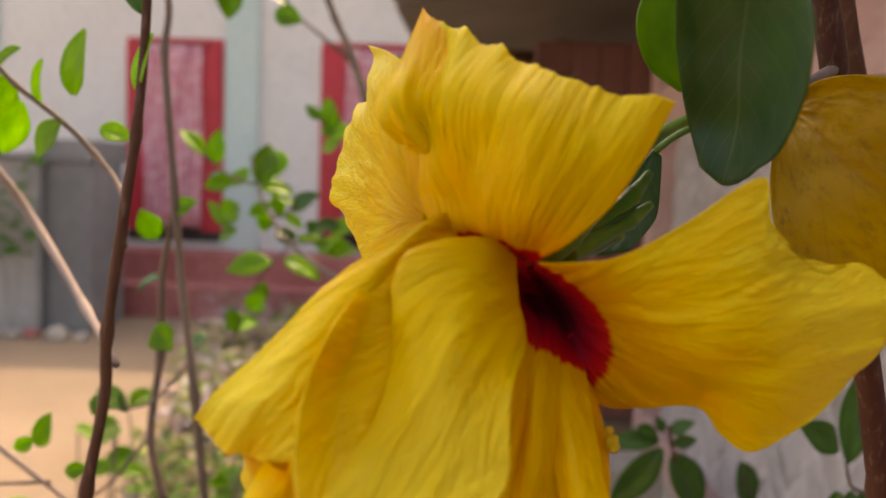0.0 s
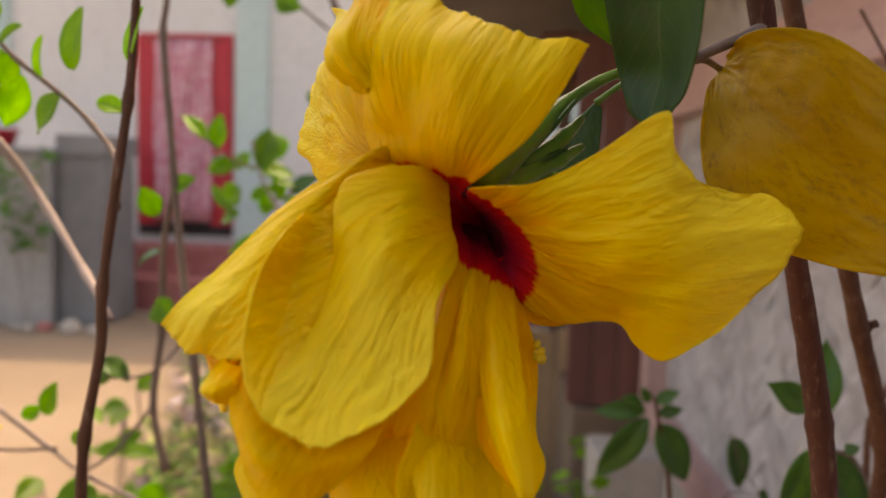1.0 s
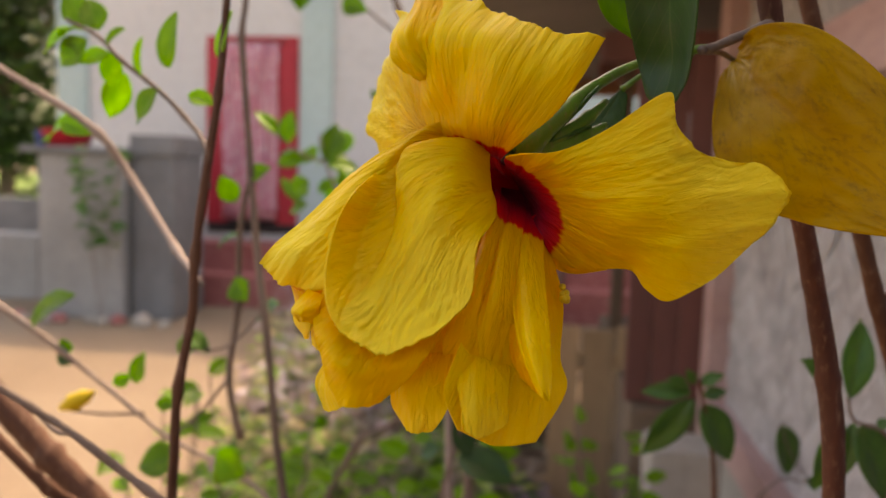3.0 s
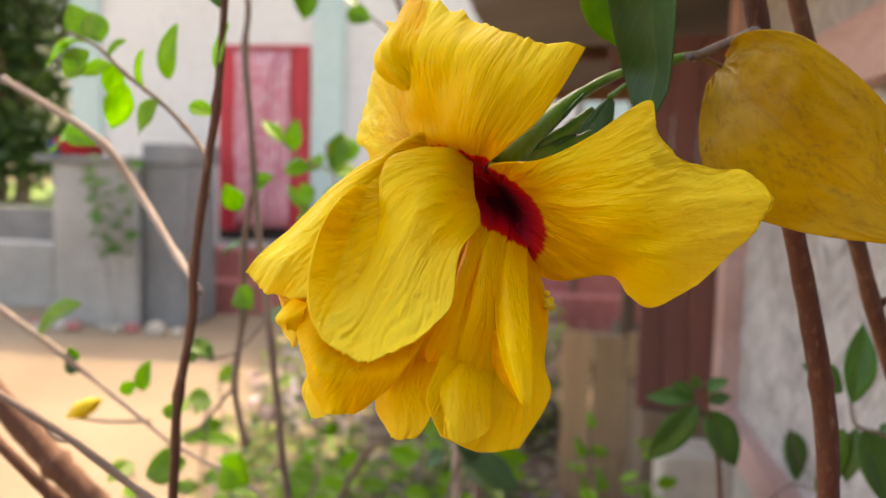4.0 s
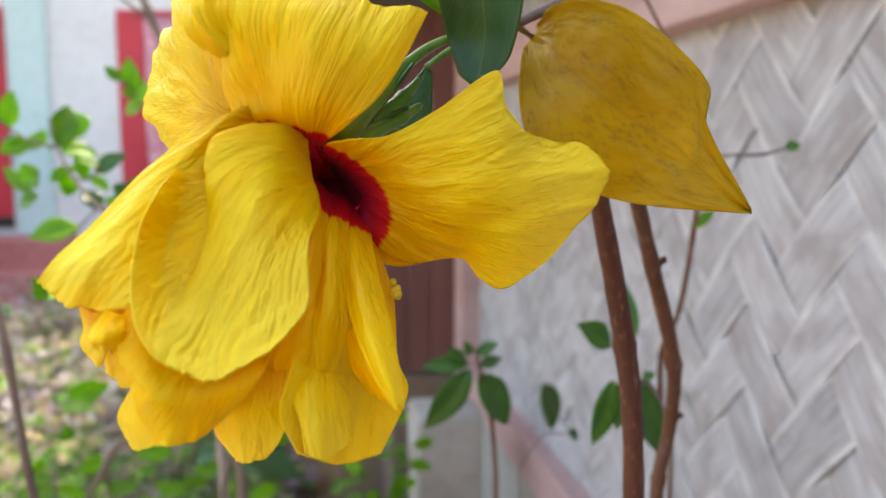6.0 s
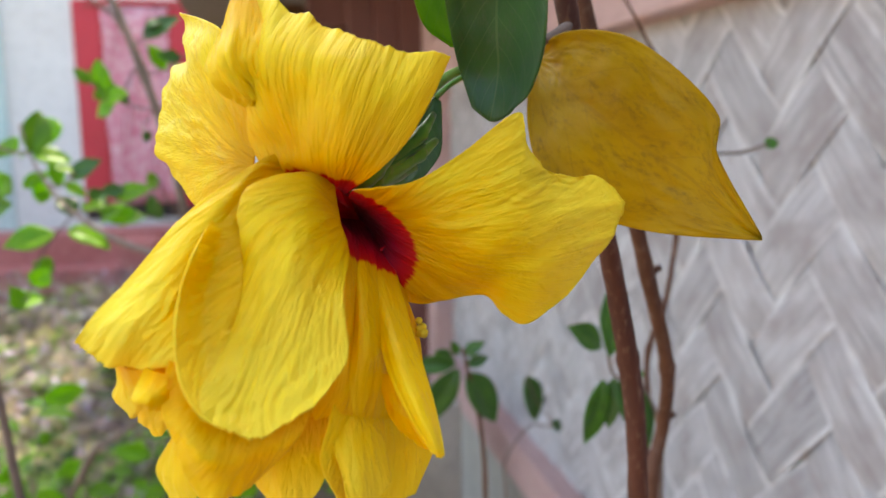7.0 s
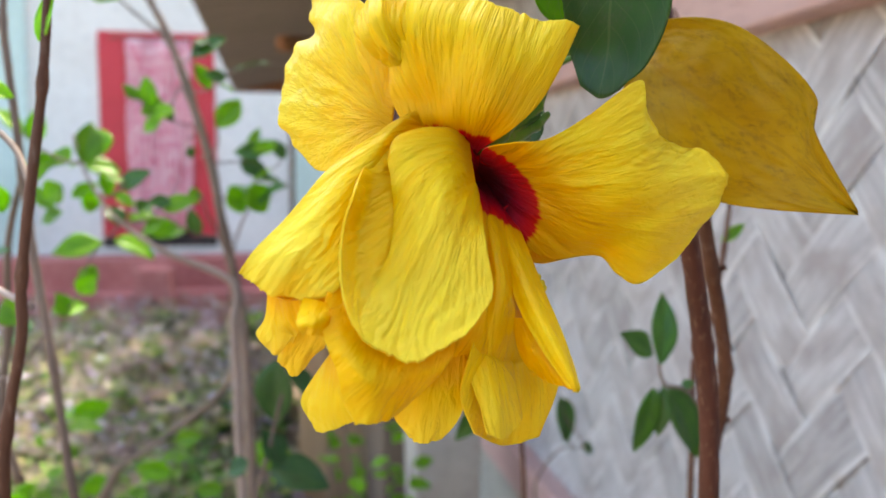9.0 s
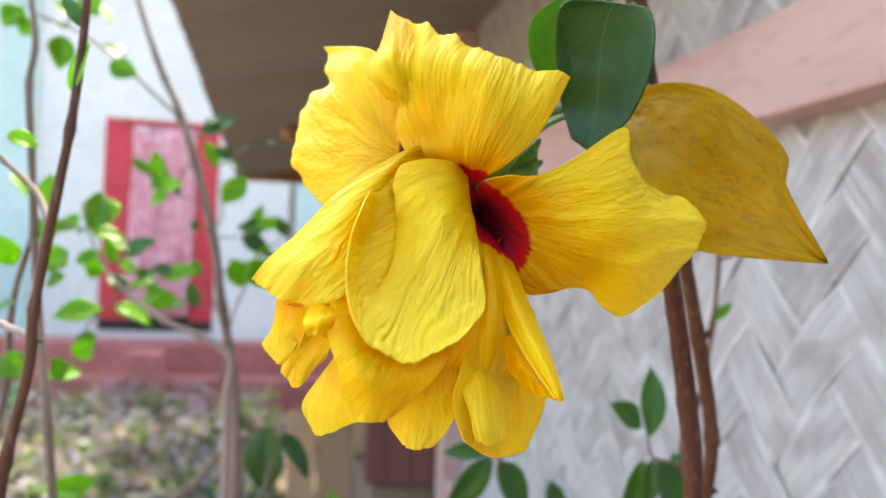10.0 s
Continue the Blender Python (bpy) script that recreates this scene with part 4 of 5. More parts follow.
    for line in (((9, 13, 3), (14, 15, 5), (21, 20, 8), (26, 26, 10)), ((8, 12, 5), (15, 15, 9), (22, 20, 16), (28, 28, 23)), ((6, 10, 2), (2, 7, 1.5), (-2, 3, 2))):
        part("bract", add_tube(bmesh.new(), [FLOWER + Vector(p) / 1000 for p in line], [0.0014, 0.0012, 0.0005], 6, 5, 0.1), M_DARKLEAF, stalk_ob, "narrow green bract")


flower_centre()


# ---- leaves and stems ----
def leaf_cage(length, width, fold=0.25, droop=0.2, heart=0.06, wave=0.05, seed=0, tip=1.0):
    """A leaf along +x, its upper side towards +z."""
    rows = []
    for k, (s, w) in enumerate(((0.0, 0.05 + 0.5 * heart), (0.10, 0.46 + 0.5 * heart), (0.27, 0.86 + 0.2 * heart), (0.46, 1.0), (0.68, 0.80), (0.87, 0.40), (1.0, 0.02))):
        row = []
        for c in (-1, -0.5, 0, 0.5, 1):
            z = fold * abs(c) * w * width / 2 - droop * length * s * s + wave * width * math.sin(seed + 3 * s * 2 + 2 * c) * abs(c)
            back = -heart * 0.22 * length * (abs(c) ** 1.5) * (1 - s) ** 3
            row.append(Vector((length * s + back, c * w * width / 2, z)))
        rows.append(row)
    return rows


LEAF_MESHES = {}


def leaf_mesh(key, material, **kw):
    if key not in LEAF_MESHES:
        bm = add_sheet(bmesh.new(), leaf_cage(1.0, kw.pop("ratio", 0.55), **kw), 13, 17, lambda u, v, *w: 0.012 * noise.noise((u * 5, v * 6, 2)), None, 0.006)
        me = bpy.data.meshes.new("leaf")
        bm.to_mesh(me)
        bm.free()
        me.materials.append(material)
        LEAF_MESHES[key] = me
    return LEAF_MESHES[key]


def leaf(parent, base, tip, width, material=None, roll=0.0, key="", **kw):
    """A leaf from base to tip, the face turned by roll degrees from upward."""
    material = material or M_LEAF
    base, tip = Vector(base), Vector(tip)
    d = tip - base
    ratio = round(width / d.length * 5) / 5
    ratio = min(max(ratio, 0.4), 1.2)
    me = leaf_mesh((material.name, ratio, key), material, ratio=ratio, **kw)
    x = d.normalized()
    up = Vector((0.05, -0.75, 0.66))
    z = (up - x * up.dot(x))
    z = z.normalized() if z.length > 1e-3 else x.orthogonal()
    m = Matrix((x, z.cross(x), z)).transposed().to_4x4() @ Matrix.Rotation(radians(roll), 4, "X")
    ob = new("leaf", me)
    ob.parent = parent
    ob.matrix_basis = Matrix.Translation(base - place_of(parent)) @ m @ Matrix.Diagonal((d.length,) * 3 + (1,))
    return ob


def stem(parent, pts, radii, material=None, sides=8, steps=5, name="stem", label="", knob=0.2):
    return part(name, add_tube(bmesh.new(), [Vector(p) for p in pts], radii, sides, steps, knob, len(bpy.data.objects)), material or M_TWIG, parent, label)


def down(p, dx=0.0, dy=0.0):
    """Points that carry a stem from p to the earth."""
    x, y, z = p
    return [(x + dx * s, y + dy * s, z - (z - GROUND + 0.02) * s) for s in (0.04, 0.12, 0.3, 0.6, 1.0)]


def shrub(label, at, stems, leaves=(), material=None, name="hibiscus_shrub", leaf_material=None, roll=40, twigs=()):
    s = thing(name, at, label, "shrub", "shrubs")
    for pts, radii, mat in stems:
        stem(s, pts, radii, mat)
    for pts, r in twigs:
        stem(s, pts, [r, r * 0.7], material or M_TWIG, 6, 4, "twig")
    rng = random.Random(len(leaves) + int(at[0] * 1000))
    for b, t, w in leaves:
        leaf(s, b, t, w * 1.35, leaf_material or (M_MIDLEAF if rng.random() < 0.35 else M_LEAF), rng.uniform(-roll, roll))
    return s


# yellow heart-shaped leaf
def yellow_leaf():
    y = thing("yellow_leaf", FLOWER + Vector((0.081, 0.080, 0.039)), "ageing yellow hibiscus leaf with brown specks, hanging beside the flower", "leaf")
    rows = [[(79.5, 74, 42), (80, 76, 40), (79, 78, 38), (77, 76, 36), (75, 74, 34)],
            [(80, 60, 46), (82, 60, 40), (81, 64, 33), (76, 66, 29), (71, 65, 26)],
            [(84, 44, 46), (86, 46, 38), (83, 54, 26), (77, 58, 18), (69, 58, 13)],
            [(94, 30, 42), (93, 31, 31), (88, 41, 18), (81, 46, 8), (70.5, 49, -1)],
            [(106, 21, 31), (102, 22, 20), (97, 29, 8), (91, 35, -3), (80, 41, -13)],
            [(117, 16, 17), (112, 17, 11), (107, 20, 0), (101, 25, -10), (93, 32, -18)],
            [(115.5, 13, 5), (115.5, 13, -2), (114, 14, -8), (110, 15, -15), (104, 19, -20)],
            [(127, 6, -20), (127, 6, -20.3), (127, 6, -20.6), (127, 6, -21), (127, 6, -21.3)]]
    bm = add_sheet(bmesh.new(), mm(rows), 60, 60, lambda u, v, *w: 0.0013 * noise.noise((u * 4, v * 4, 7)) + 0.0010 * (0.3 - abs(noise.noise((u * 9, v * 11, 2)))) + 0.0003 * noise.noise((u * 26, v * 26, 4)), None, 0.0005)
    part("blade", bm, M_YLEAF, y, recalc=False)
    stem(y, [FLOWER + Vector(p) / 1000 for p in ((64, 58, 39), (72, 70, 40), (79, 78, 38.2))], [0.0014, 0.0012, 0.001], M_TWIG, name="leaf_stalk", label="pale leaf stalk")


yellow_leaf()


def main_stems():
    s = thing("hibiscus_plant", (0.20, 0.31, GROUND), "upright red-brown hibiscus stem behind the flower", "stem", "hibiscus stems")
    p = [(0.128, 0.258, 1.165), (0.147, 0.268, 1.105), (0.160, 0.280, 1.055), (0.175, 0.290, 1.005), (0.186, 0.297, 0.963), (0.192, 0.300, 0.925), (0.196, 0.305, 0.86)]
    stem(s, p + down(p[-1], 0.03, 0.03), [0.0036, 0.0040, 0.0042, 0.0046, 0.0046, 0.0046, 0.005, 0.006, 0.008], M_BARK, 14, 8, label="red-brown bark", knob=0.1)
    stem(s, [FLOWER + Vector(q) / 1000 for q in ((66, 58, 39), (80, 68, 46), (92, 76, 52))], [0.0016, 0.0017, 0.0020], M_TWIG, name="twig")
    s = thing("hibiscus_plant", (0.30, 0.47, GROUND), "slender bent brown hibiscus stem behind the flower", "stem", "hibiscus stems")
    p = [(0.150, 0.30, 1.19), (0.175, 0.325, 1.12), (0.205, 0.345, 1.04), (0.228, 0.365, 0.985), (0.258, 0.40, 0.925), (0.271, 0.43, 0.877), (0.265, 0.43, 0.845), (0.266, 0.435, 0.79)]
    stem(s, p + down(p[-1], 0.03, 0.03), [0.0036, 0.0038, 0.004, 0.0042, 0.0042, 0.0042, 0.0042, 0.005, 0.006, 0.007], M_TWIGD, 12, 8, knob=0.12)
    for a, b in (((0.228, 0.365, 0.985), (0.233, 0.362, 0.990)), ((0.190, 0.335, 1.08), (0.183, 0.33, 1.088)), ((0.270, 0.426, 0.882), (0.276, 0.424, 0.887))):
        stem(s, [a, [(p + q) / 2 + 0.001 for p, q in zip(a, b)], b], [0.0028, 0.0022, 0.0014], M_TWIGD, 8, 3, "bud_stub")


main_stems()


def green_leaves():
    g = thing("hibiscus_leaf", FLOWER + Vector((0.052, 0.02, 0.055)), "dark green glossy hibiscus leaf hanging above the flower", "leaf", "dark leaves")
    rows = [[(46.5, -2, 58), (47, -3, 58), (47.5, -4, 57.5), (47.5, -5, 57.5), (48, -6, 57)],
            [(33.5, 20, 64.5), (40, 16, 63), (45, 6, 60), (47.5, -4, 56.5), (49.5, -12, 54)],
            [(34.5, 32, 54.5), (41.5, 30, 54), (47.5, 20, 53), (49.5, 2, 50), (50.5, -14, 46)],
            [(37, 36, 44), (43.5, 34, 42.5), (49, 26, 42), (51.5, 7, 39.5), (51, -10, 34.5)],
            [(40.5, 40, 33), (45.5, 38, 31.5), (51, 32, 31), (53, 18, 29), (52, 4, 24.5)],
            [(44, 38, 21), (46, 35, 18.5), (48.5, 33, 16.5), (50.5, 28, 17), (52, 22, 19.5)]]
    bm = add_sheet(bmesh.new(), mm(rows), 44, 44, lambda u, v, *w: 0.0004 * noise.noise((u * 6, v * 6, 3)), None, 0.0005)
    part("blade", bm, M_DARKLEAF, g, recalc=False)
    stem(g, [FLOWER + Vector(p) / 1000 for p in ((47.5, -4, 57.5), (57.5, 22, 64.5), (78, 60, 72), (92, 76, 76))], [0.0010, 0.0012, 0.0013, 0.0014], M_GREENSTEM, name="leaf_stalk")
    g = thing("hibiscus_leaf", FLOWER + Vector((0.045, 0.035, 0.02)), "dark green hibiscus leaf hanging behind the petals", "leaf", "dark leaves")
    rows = [[(36.5, 66, 24), (38, 66, 25.5), (40, 66, 24)],
            [(27, 60, 15.5), (33, 62, 17), (39.5, 63, 15.5)],
            [(20, 54, 6.5), (28, 56, 7), (37.5, 58, 6)],
            [(16, 47, -2.5), (22.5, 48, -3.5), (29.5, 50, -2)]]
    part("blade", add_sheet(bmesh.new(), mm(rows), 24, 30, lambda u, v, *w: 0.0005 * noise.noise((u * 5, v * 5, 8)), None, 0.0005), M_DARKLEAF, g, recalc=False)
    stem(g, [FLOWER + Vector(p) / 1000 for p in ((38, 66, 25.5), (46, 65, 31.5), (62, 64, 39))], [0.001, 0.001, 0.001], M_GREENSTEM, name="leaf_stalk")
    g = thing("hibiscus_leaf", FLOWER + Vector((43.5, 40, 74)) / 1000, "bright green hibiscus leaf above the flower", "leaf")
    rows = [[(38.5, 40, 73.5), (43.5, 40, 74), (50.5, 38, 73.5)],
            [(27.5, 37, 63.5), (36.5, 40, 66), (49.5, 38, 66.5)],
            [(26, 37, 54), (36.5, 42, 55.5), (48.5, 40, 56)],
            [(30.5, 41, 45.5), (38.5, 44, 45), (47.5, 43, 45.5)],
            [(39, 45, 40.5), (42, 45, 40), (46, 45, 41)]]
    part("blade", add_sheet(bmesh.new(), mm(rows), 30, 34, lambda u, v, *w: 0.0005 * noise.noise((u * 5, v * 5, 4)), None, 0.0005), M_LEAF, g, recalc=False)
    stem(g, [FLOWER + Vector(p) / 1000 for p in ((43.5, 40, 74), (55.5, 52, 82), (78, 64, 74), (92, 76, 78))], [0.0010, 0.0011, 0.0012, 0.0013], M_GREENSTEM, name="leaf_stalk")


green_leaves()

# stems of the shrub on the yard side
A = [(-0.090, 0.355, 1.19), (-0.093, 0.355, 1.122), (-0.097, 0.355, 1.077), (-0.101, 0.353, 1.046), (-0.108, 0.352, 0.994), (-0.109, 0.352, 0.967), (-0.117, 0.352, 0.925), (-0.119, 0.352, 0.895), (-0.121, 0.352, 0.848)]
shrub("slim red-brown hibiscus stem with a few buds, bare of leaves", (-0.12, 0.36, GROUND),
      [(A + down(A[-1], 0.05, 0.05), [0.0018, 0.002, 0.0022, 0.0024, 0.0024, 0.0026, 0.0026, 0.003, 0.003, 0.004, 0.005], M_TWIGD)],
      [((-0.097, 0.355, 1.095), (-0.093, 0.352, 1.118), 0.006), ((-0.094, 0.355, 1.125), (-0.102, 0.352, 1.14), 0.006)])
B = [(-0.189, 0.62, 1.22), (-0.183, 0.62, 1.177), (-0.186, 0.62, 1.145), (-0.182, 0.62, 1.093), (-0.177, 0.62, 1.031), (-0.172, 0.62, 0.975), (-0.162, 0.62, 0.895), (-0.153, 0.62, 0.808), (-0.145, 0.62, 0.750)]
B2 = [(-0.178, 0.625, 1.04), (-0.198, 0.65, 0.981), (-0.203, 0.66, 0.915), (-0.211, 0.66, 0.848), (-0.200, 0.66, 0.792)]
shrub("grey-brown hibiscus stem with forking twigs and small leaves", (-0.12, 0.64, GROUND),
      [(B + down(B[-1], 0.03, 0.03), [0.0022, 0.0025, 0.0028, 0.003, 0.0031, 0.0033, 0.0036, 0.0038, 0.0042, 0.006, 0.007], M_TWIG), (B2, [0.002, 0.003, 0.0034], M_TWIG)],
      [((-0.227, 0.600, 0.899), (-0.205, 0.604, 0.887), 0.020), ((-0.217, 0.600, 0.887), (-0.235, 0.602, 0.892), 0.013),
       ((-0.19, 0.62, 1.01), (-0.20, 0.61, 1.03), 0.014), ((-0.178, 0.62, 1.03), (-0.162, 0.615, 1.04), 0.012),
       ((-0.205, 0.62, 0.97), (-0.190, 0.615, 0.985), 0.016), ((-0.20, 0.64, 0.94), (-0.185, 0.63, 0.925), 0.018)],
      twigs=[([(-0.165, 0.62, 0.92), (-0.19, 0.61, 0.89), (-0.217, 0.60, 0.887), (-0.227, 0.6, 0.899)], 0.0012), ([(-0.211, 0.66, 0.848), (-0.24, 0.65, 0.81), (-0.27, 0.64, 0.79)], 0.0015)])
upper_left = [((-0.155, 0.420, 1.097), (-0.152, 0.414, 1.128), 0.016), ((-0.181, 0.420, 1.093), (-0.194, 0.421, 1.066), 0.013),
    ((-0.160, 0.420, 1.085), (-0.177, 0.418, 1.066), 0.015), ((-0.142, 0.420, 1.081), (-0.127, 0.421, 1.078), 0.009),
    ((-0.199, 0.420, 1.118), (-0.205, 0.422, 1.138), 0.011), ((-0.191, 0.420, 1.105), (-0.209, 0.414, 1.100), 0.010),
    ((-0.193, 0.420, 1.110), (-0.182, 0.416, 1.120), 0.008), ((-0.208, 0.420, 1.118), (-0.229, 0.424, 1.121), 0.011), ((-0.222, 0.420, 1.110), (-0.207, 0.418, 1.104), 0.009),
    ((-0.212, 0.43, 1.122), (-0.222, 0.425, 1.142), 0.013), ((-0.205, 0.42, 1.112), (-0.224, 0.418, 1.098), 0.013), ((-0.19, 0.425, 1.106), (-0.199, 0.43, 1.085), 0.012), ((-0.215, 0.425, 1.12), (-0.236, 0.42, 1.108), 0.014), ((-0.172, 0.42, 1.092), (-0.17, 0.41, 1.112), 0.009)]
U = [(-0.218, 0.420, 1.124), (-0.199, 0.420, 1.115), (-0.184, 0.420, 1.101), (-0.161, 0.420, 1.084), (-0.144, 0.420, 1.068), (-0.120, 0.395, 1.050), (-0.104, 0.358, 1.03)]
shrub("leafy hibiscus twig with backlighting put into its bright green leaf colour", (-0.104, 0.358, 1.03), [(U, [0.0009, 0.0011, 0.0013, 0.0014, 0.0015, 0.0016], M_TWIG)], upper_left, leaf_material=M_BACKLIT)
GB = [(-0.32, 0.50, 1.105), (-0.285, 0.500, 1.086), (-0.244, 0.500, 1.060), (-0.217, 0.500, 1.026), (-0.159, 0.44, 0.988), (-0.105, 0.354, 0.98)]
shrub("pale grey bare branch arching over the yard", (-0.105, 0.354, 0.98), [(GB, [0.0022, 0.0025, 0.0027, 0.0027, 0.0022, 0.0016], M_PALETWIG)], [((-0.268, 0.51, 1.066), (-0.325, 0.55, 1.064), 0.020), ((-0.273, 0.500, 1.068), (-0.248, 0.496, 1.061), 0.011)])
left9 = [((-0.202, 0.950, 1.046), (-0.194, 0.965, 1.095), 0.024), ((-0.219, 0.950, 1.046), (-0.235, 0.958, 1.061), 0.020), ((-0.201, 0.950, 1.043), (-0.165, 0.961, 1.042), 0.022),
    ((-0.225, 0.950, 1.021), (-0.246, 0.951, 1.006), 0.027), ((-0.227, 0.950, 0.991), (-0.252, 0.954, 0.985), 0.020), ((-0.187, 0.950, 0.958), (-0.237, 0.936, 0.953), 0.023),
    ((-0.165, 0.950, 0.977), (-0.181, 0.958, 1.002), 0.020), ((-0.172, 0.950, 0.961), (-0.130, 0.953, 0.946), 0.027), ((-0.212, 0.950, 0.902), (-0.196, 0.946, 0.921), 0.020),
    ((-0.225, 0.950, 0.877), (-0.231, 0.940, 0.904), 0.016), ((-0.261, 0.950, 0.865), (-0.299, 0.962, 0.848), 0.023), ((-0.156, 0.950, 0.983), (-0.148, 0.955, 0.989), 0.020), ((-0.238, 0.960, 0.996), (-0.268, 0.964, 1.025), 0.015)]
left9_more = [((b[0] + 0.014 * (-1) ** k, b[1] + 0.03, b[2] + 0.012), (2 * b[0] - t[0] + 0.01, t[1] + 0.03, b[2] + 0.8 * abs(t[2] - b[2]) + 0.006), w) for k, (b, t, w) in enumerate(left9)][::2]
C9 = [(-0.212, 0.950, 1.077), (-0.205, 0.950, 1.046), (-0.19, 0.950, 1.012), (-0.165, 0.950, 0.980), (-0.12, 0.950, 0.947), (-0.047, 0.950, 0.911)]
shrub("young hibiscus shoot with rounded green leaves", (-0.02, 1.0, GROUND), [(C9 + down(C9[-1], 0.03, 0.05), [0.0012, 0.0015, 0.002, 0.0036, 0.0048, 0.0055, 0.006, 0.008], M_PALETWIG)], left9 + left9_more,
      twigs=[([(-0.165, 0.95, 0.98), (-0.20, 0.95, 0.94), (-0.22, 0.95, 0.89), (-0.26, 0.95, 0.865)], 0.0012)])
high = [((-0.151, 1.100, 1.108), (-0.158, 1.098, 1.122), 0.017), ((-0.148, 1.100, 1.108), (-0.123, 1.097, 1.119), 0.023), ((-0.138, 1.100, 1.101), (-0.163, 1.102, 1.090), 0.022),
    ((-0.097, 1.100, 1.184), (-0.058, 1.103, 1.215), 0.023), ((-0.068, 1.100, 1.095), (-0.037, 1.116, 1.135), 0.026), ((-0.094, 1.100, 1.199), (-0.075, 1.103, 1.207), 0.014),
    ((-0.107, 1.100, 1.065), (-0.097, 1.105, 1.058), 0.017), ((-0.091, 1.100, 1.007), (-0.109, 1.105, 1.003), 0.026), ((-0.059, 1.100, 0.996), (-0.030, 1.112, 1.006), 0.028),
    ((-0.030, 1.100, 1.018), (-0.005, 1.106, 0.984), 0.031), ((-0.016, 1.100, 0.995), (0.014, 1.089, 1.025), 0.031)]
CC = [(-0.225, 1.15, 1.46), (-0.181, 1.15, 1.33), (-0.156, 1.15, 1.266), (-0.133, 1.15, 1.219), (-0.107, 1.15, 1.142), (-0.081, 1.15, 1.048), (-0.064, 1.15, 0.947), (-0.046, 1.15, 0.852), (-0.037, 1.15, 0.723), (-0.034, 1.15, 0.592)]
shrub("brown branching shrub stem with scattered green leaves", (0.0, 1.2, GROUND), [(CC + down(CC[-1], 0.04, 0.05), [0.003, 0.004, 0.005, 0.0056, 0.006, 0.007, 0.008, 0.008, 0.009, 0.011, 0.012], M_TWIG)], high,
      twigs=[([(-0.118, 1.15, 1.15), (-0.135, 1.12, 1.11), (-0.15, 1.10, 1.108)], 0.0015), ([(-0.145, 1.15, 1.225), (-0.115, 1.12, 1.18), (-0.09, 1.10, 1.19)], 0.0015), ([(-0.092, 1.15, 1.055), (-0.07, 1.12, 1.07), (-0.068, 1.10, 1.095)], 0.0015),
             ([(-0.06, 1.15, 0.85), (-0.05, 1.12, 0.94), (-0.025, 1.10, 1.0)], 0.002), ([(-0.075, 1.15, 0.955), (-0.085, 1.12, 0.98), (-0.091, 1.1, 1.007)], 0.0015), ([(-0.10, 1.15, 1.09), (-0.108, 1.12, 1.075), (-0.107, 1.1, 1.065)], 0.0012)])
def side_shoots(label, line, count, seed, reach=0.10, size=0.040, way=1):
    """Leafy twigs springing from an upright stem."""
    rng = random.Random(seed)
    pts = spline(line, np.linspace(0.0, 1.0, count))
    twigs, leaves = [], []
    for k, p in enumerate(pts):
        side = -1 if k % 3 == way else 1
        end = Vector(p) + Vector((side * reach * rng.uniform(0.5, 1.0), -0.05 * rng.random(), reach * rng.uniform(0.1, 0.6)))
        mid = (Vector(p) + end) / 2 + Vector((0, 0, -0.008))
        twigs.append(([tuple(p), tuple(mid), tuple(end)], 0.0014))
        for q in spline([p, mid, end], np.linspace(0.45, 1, 4)):
            a = rng.uniform(-0.6, 3.7)
            l = size * rng.uniform(0.6, 1.15)
            leaves.append((tuple(q), tuple(Vector(q) + Vector((math.cos(a), -0.25, math.sin(a))).normalized() * l), l * 0.42))
    return shrub(label, line[-1], [], leaves, twigs=twigs)


side_shoots("leafy green side twigs of the brown shrub stem", [(-0.107, 1.152, 1.142), (-0.081, 1.152, 1.048), (-0.064, 1.152, 0.947)], 5, 3)
side_shoots("leafy green side twigs of the young shoot", [(-0.205, 0.952, 1.046), (-0.19, 0.952, 1.012), (-0.165, 0.952, 0.980)], 3, 5, 0.06, 0.034, 0)
top_left = [((-0.300, 1.0, 1.305), (-0.315, 0.99, 1.280), 0.024), ((-0.285, 1.0, 1.29), (-0.298, 0.995, 1.272), 0.020), ((-0.274, 1.0, 1.292), (-0.248, 0.99, 1.286), 0.022), ((-0.256, 1.0, 1.275), (-0.250, 0.99, 1.236), 0.024),
    ((-0.235, 1.0, 1.325), (-0.214, 0.99, 1.303), 0.022), ((-0.215, 1.0, 1.315), (-0.198, 0.99, 1.296), 0.017), ((-0.208, 1.0, 1.268), (-0.183, 0.99, 1.256), 0.022), ((-0.200, 1.0, 1.244), (-0.168, 0.99, 1.236), 0.018), ((-0.24, 1.02, 1.30), (-0.262, 1.0, 1.318), 0.02)]
TL = [(-0.33, 1.0, 1.335), (-0.285, 1.0, 1.30), (-0.25, 1.0, 1.288), (-0.205, 1.03, 1.265), (-0.165, 1.09, 1.235), (-0.137, 1.15, 1.215)]
shrub("thin upper twig with backlit green leaves", (-0.137, 1.15, 1.215), [(TL, [0.001, 0.0012, 0.0014, 0.0016, 0.0018, 0.002], M_TWIG)], top_left,
      twigs=[([(-0.25, 1.0, 1.288), (-0.235, 1.0, 1.31), (-0.22, 1.0, 1.33)], 0.0012)])
LB = [(-0.04, 1.19, 0.80), (-0.075, 1.3, 0.70), (-0.142, 1.4, 0.62), (-0.217, 1.4, 0.567), (-0.273, 1.42, 0.515)]
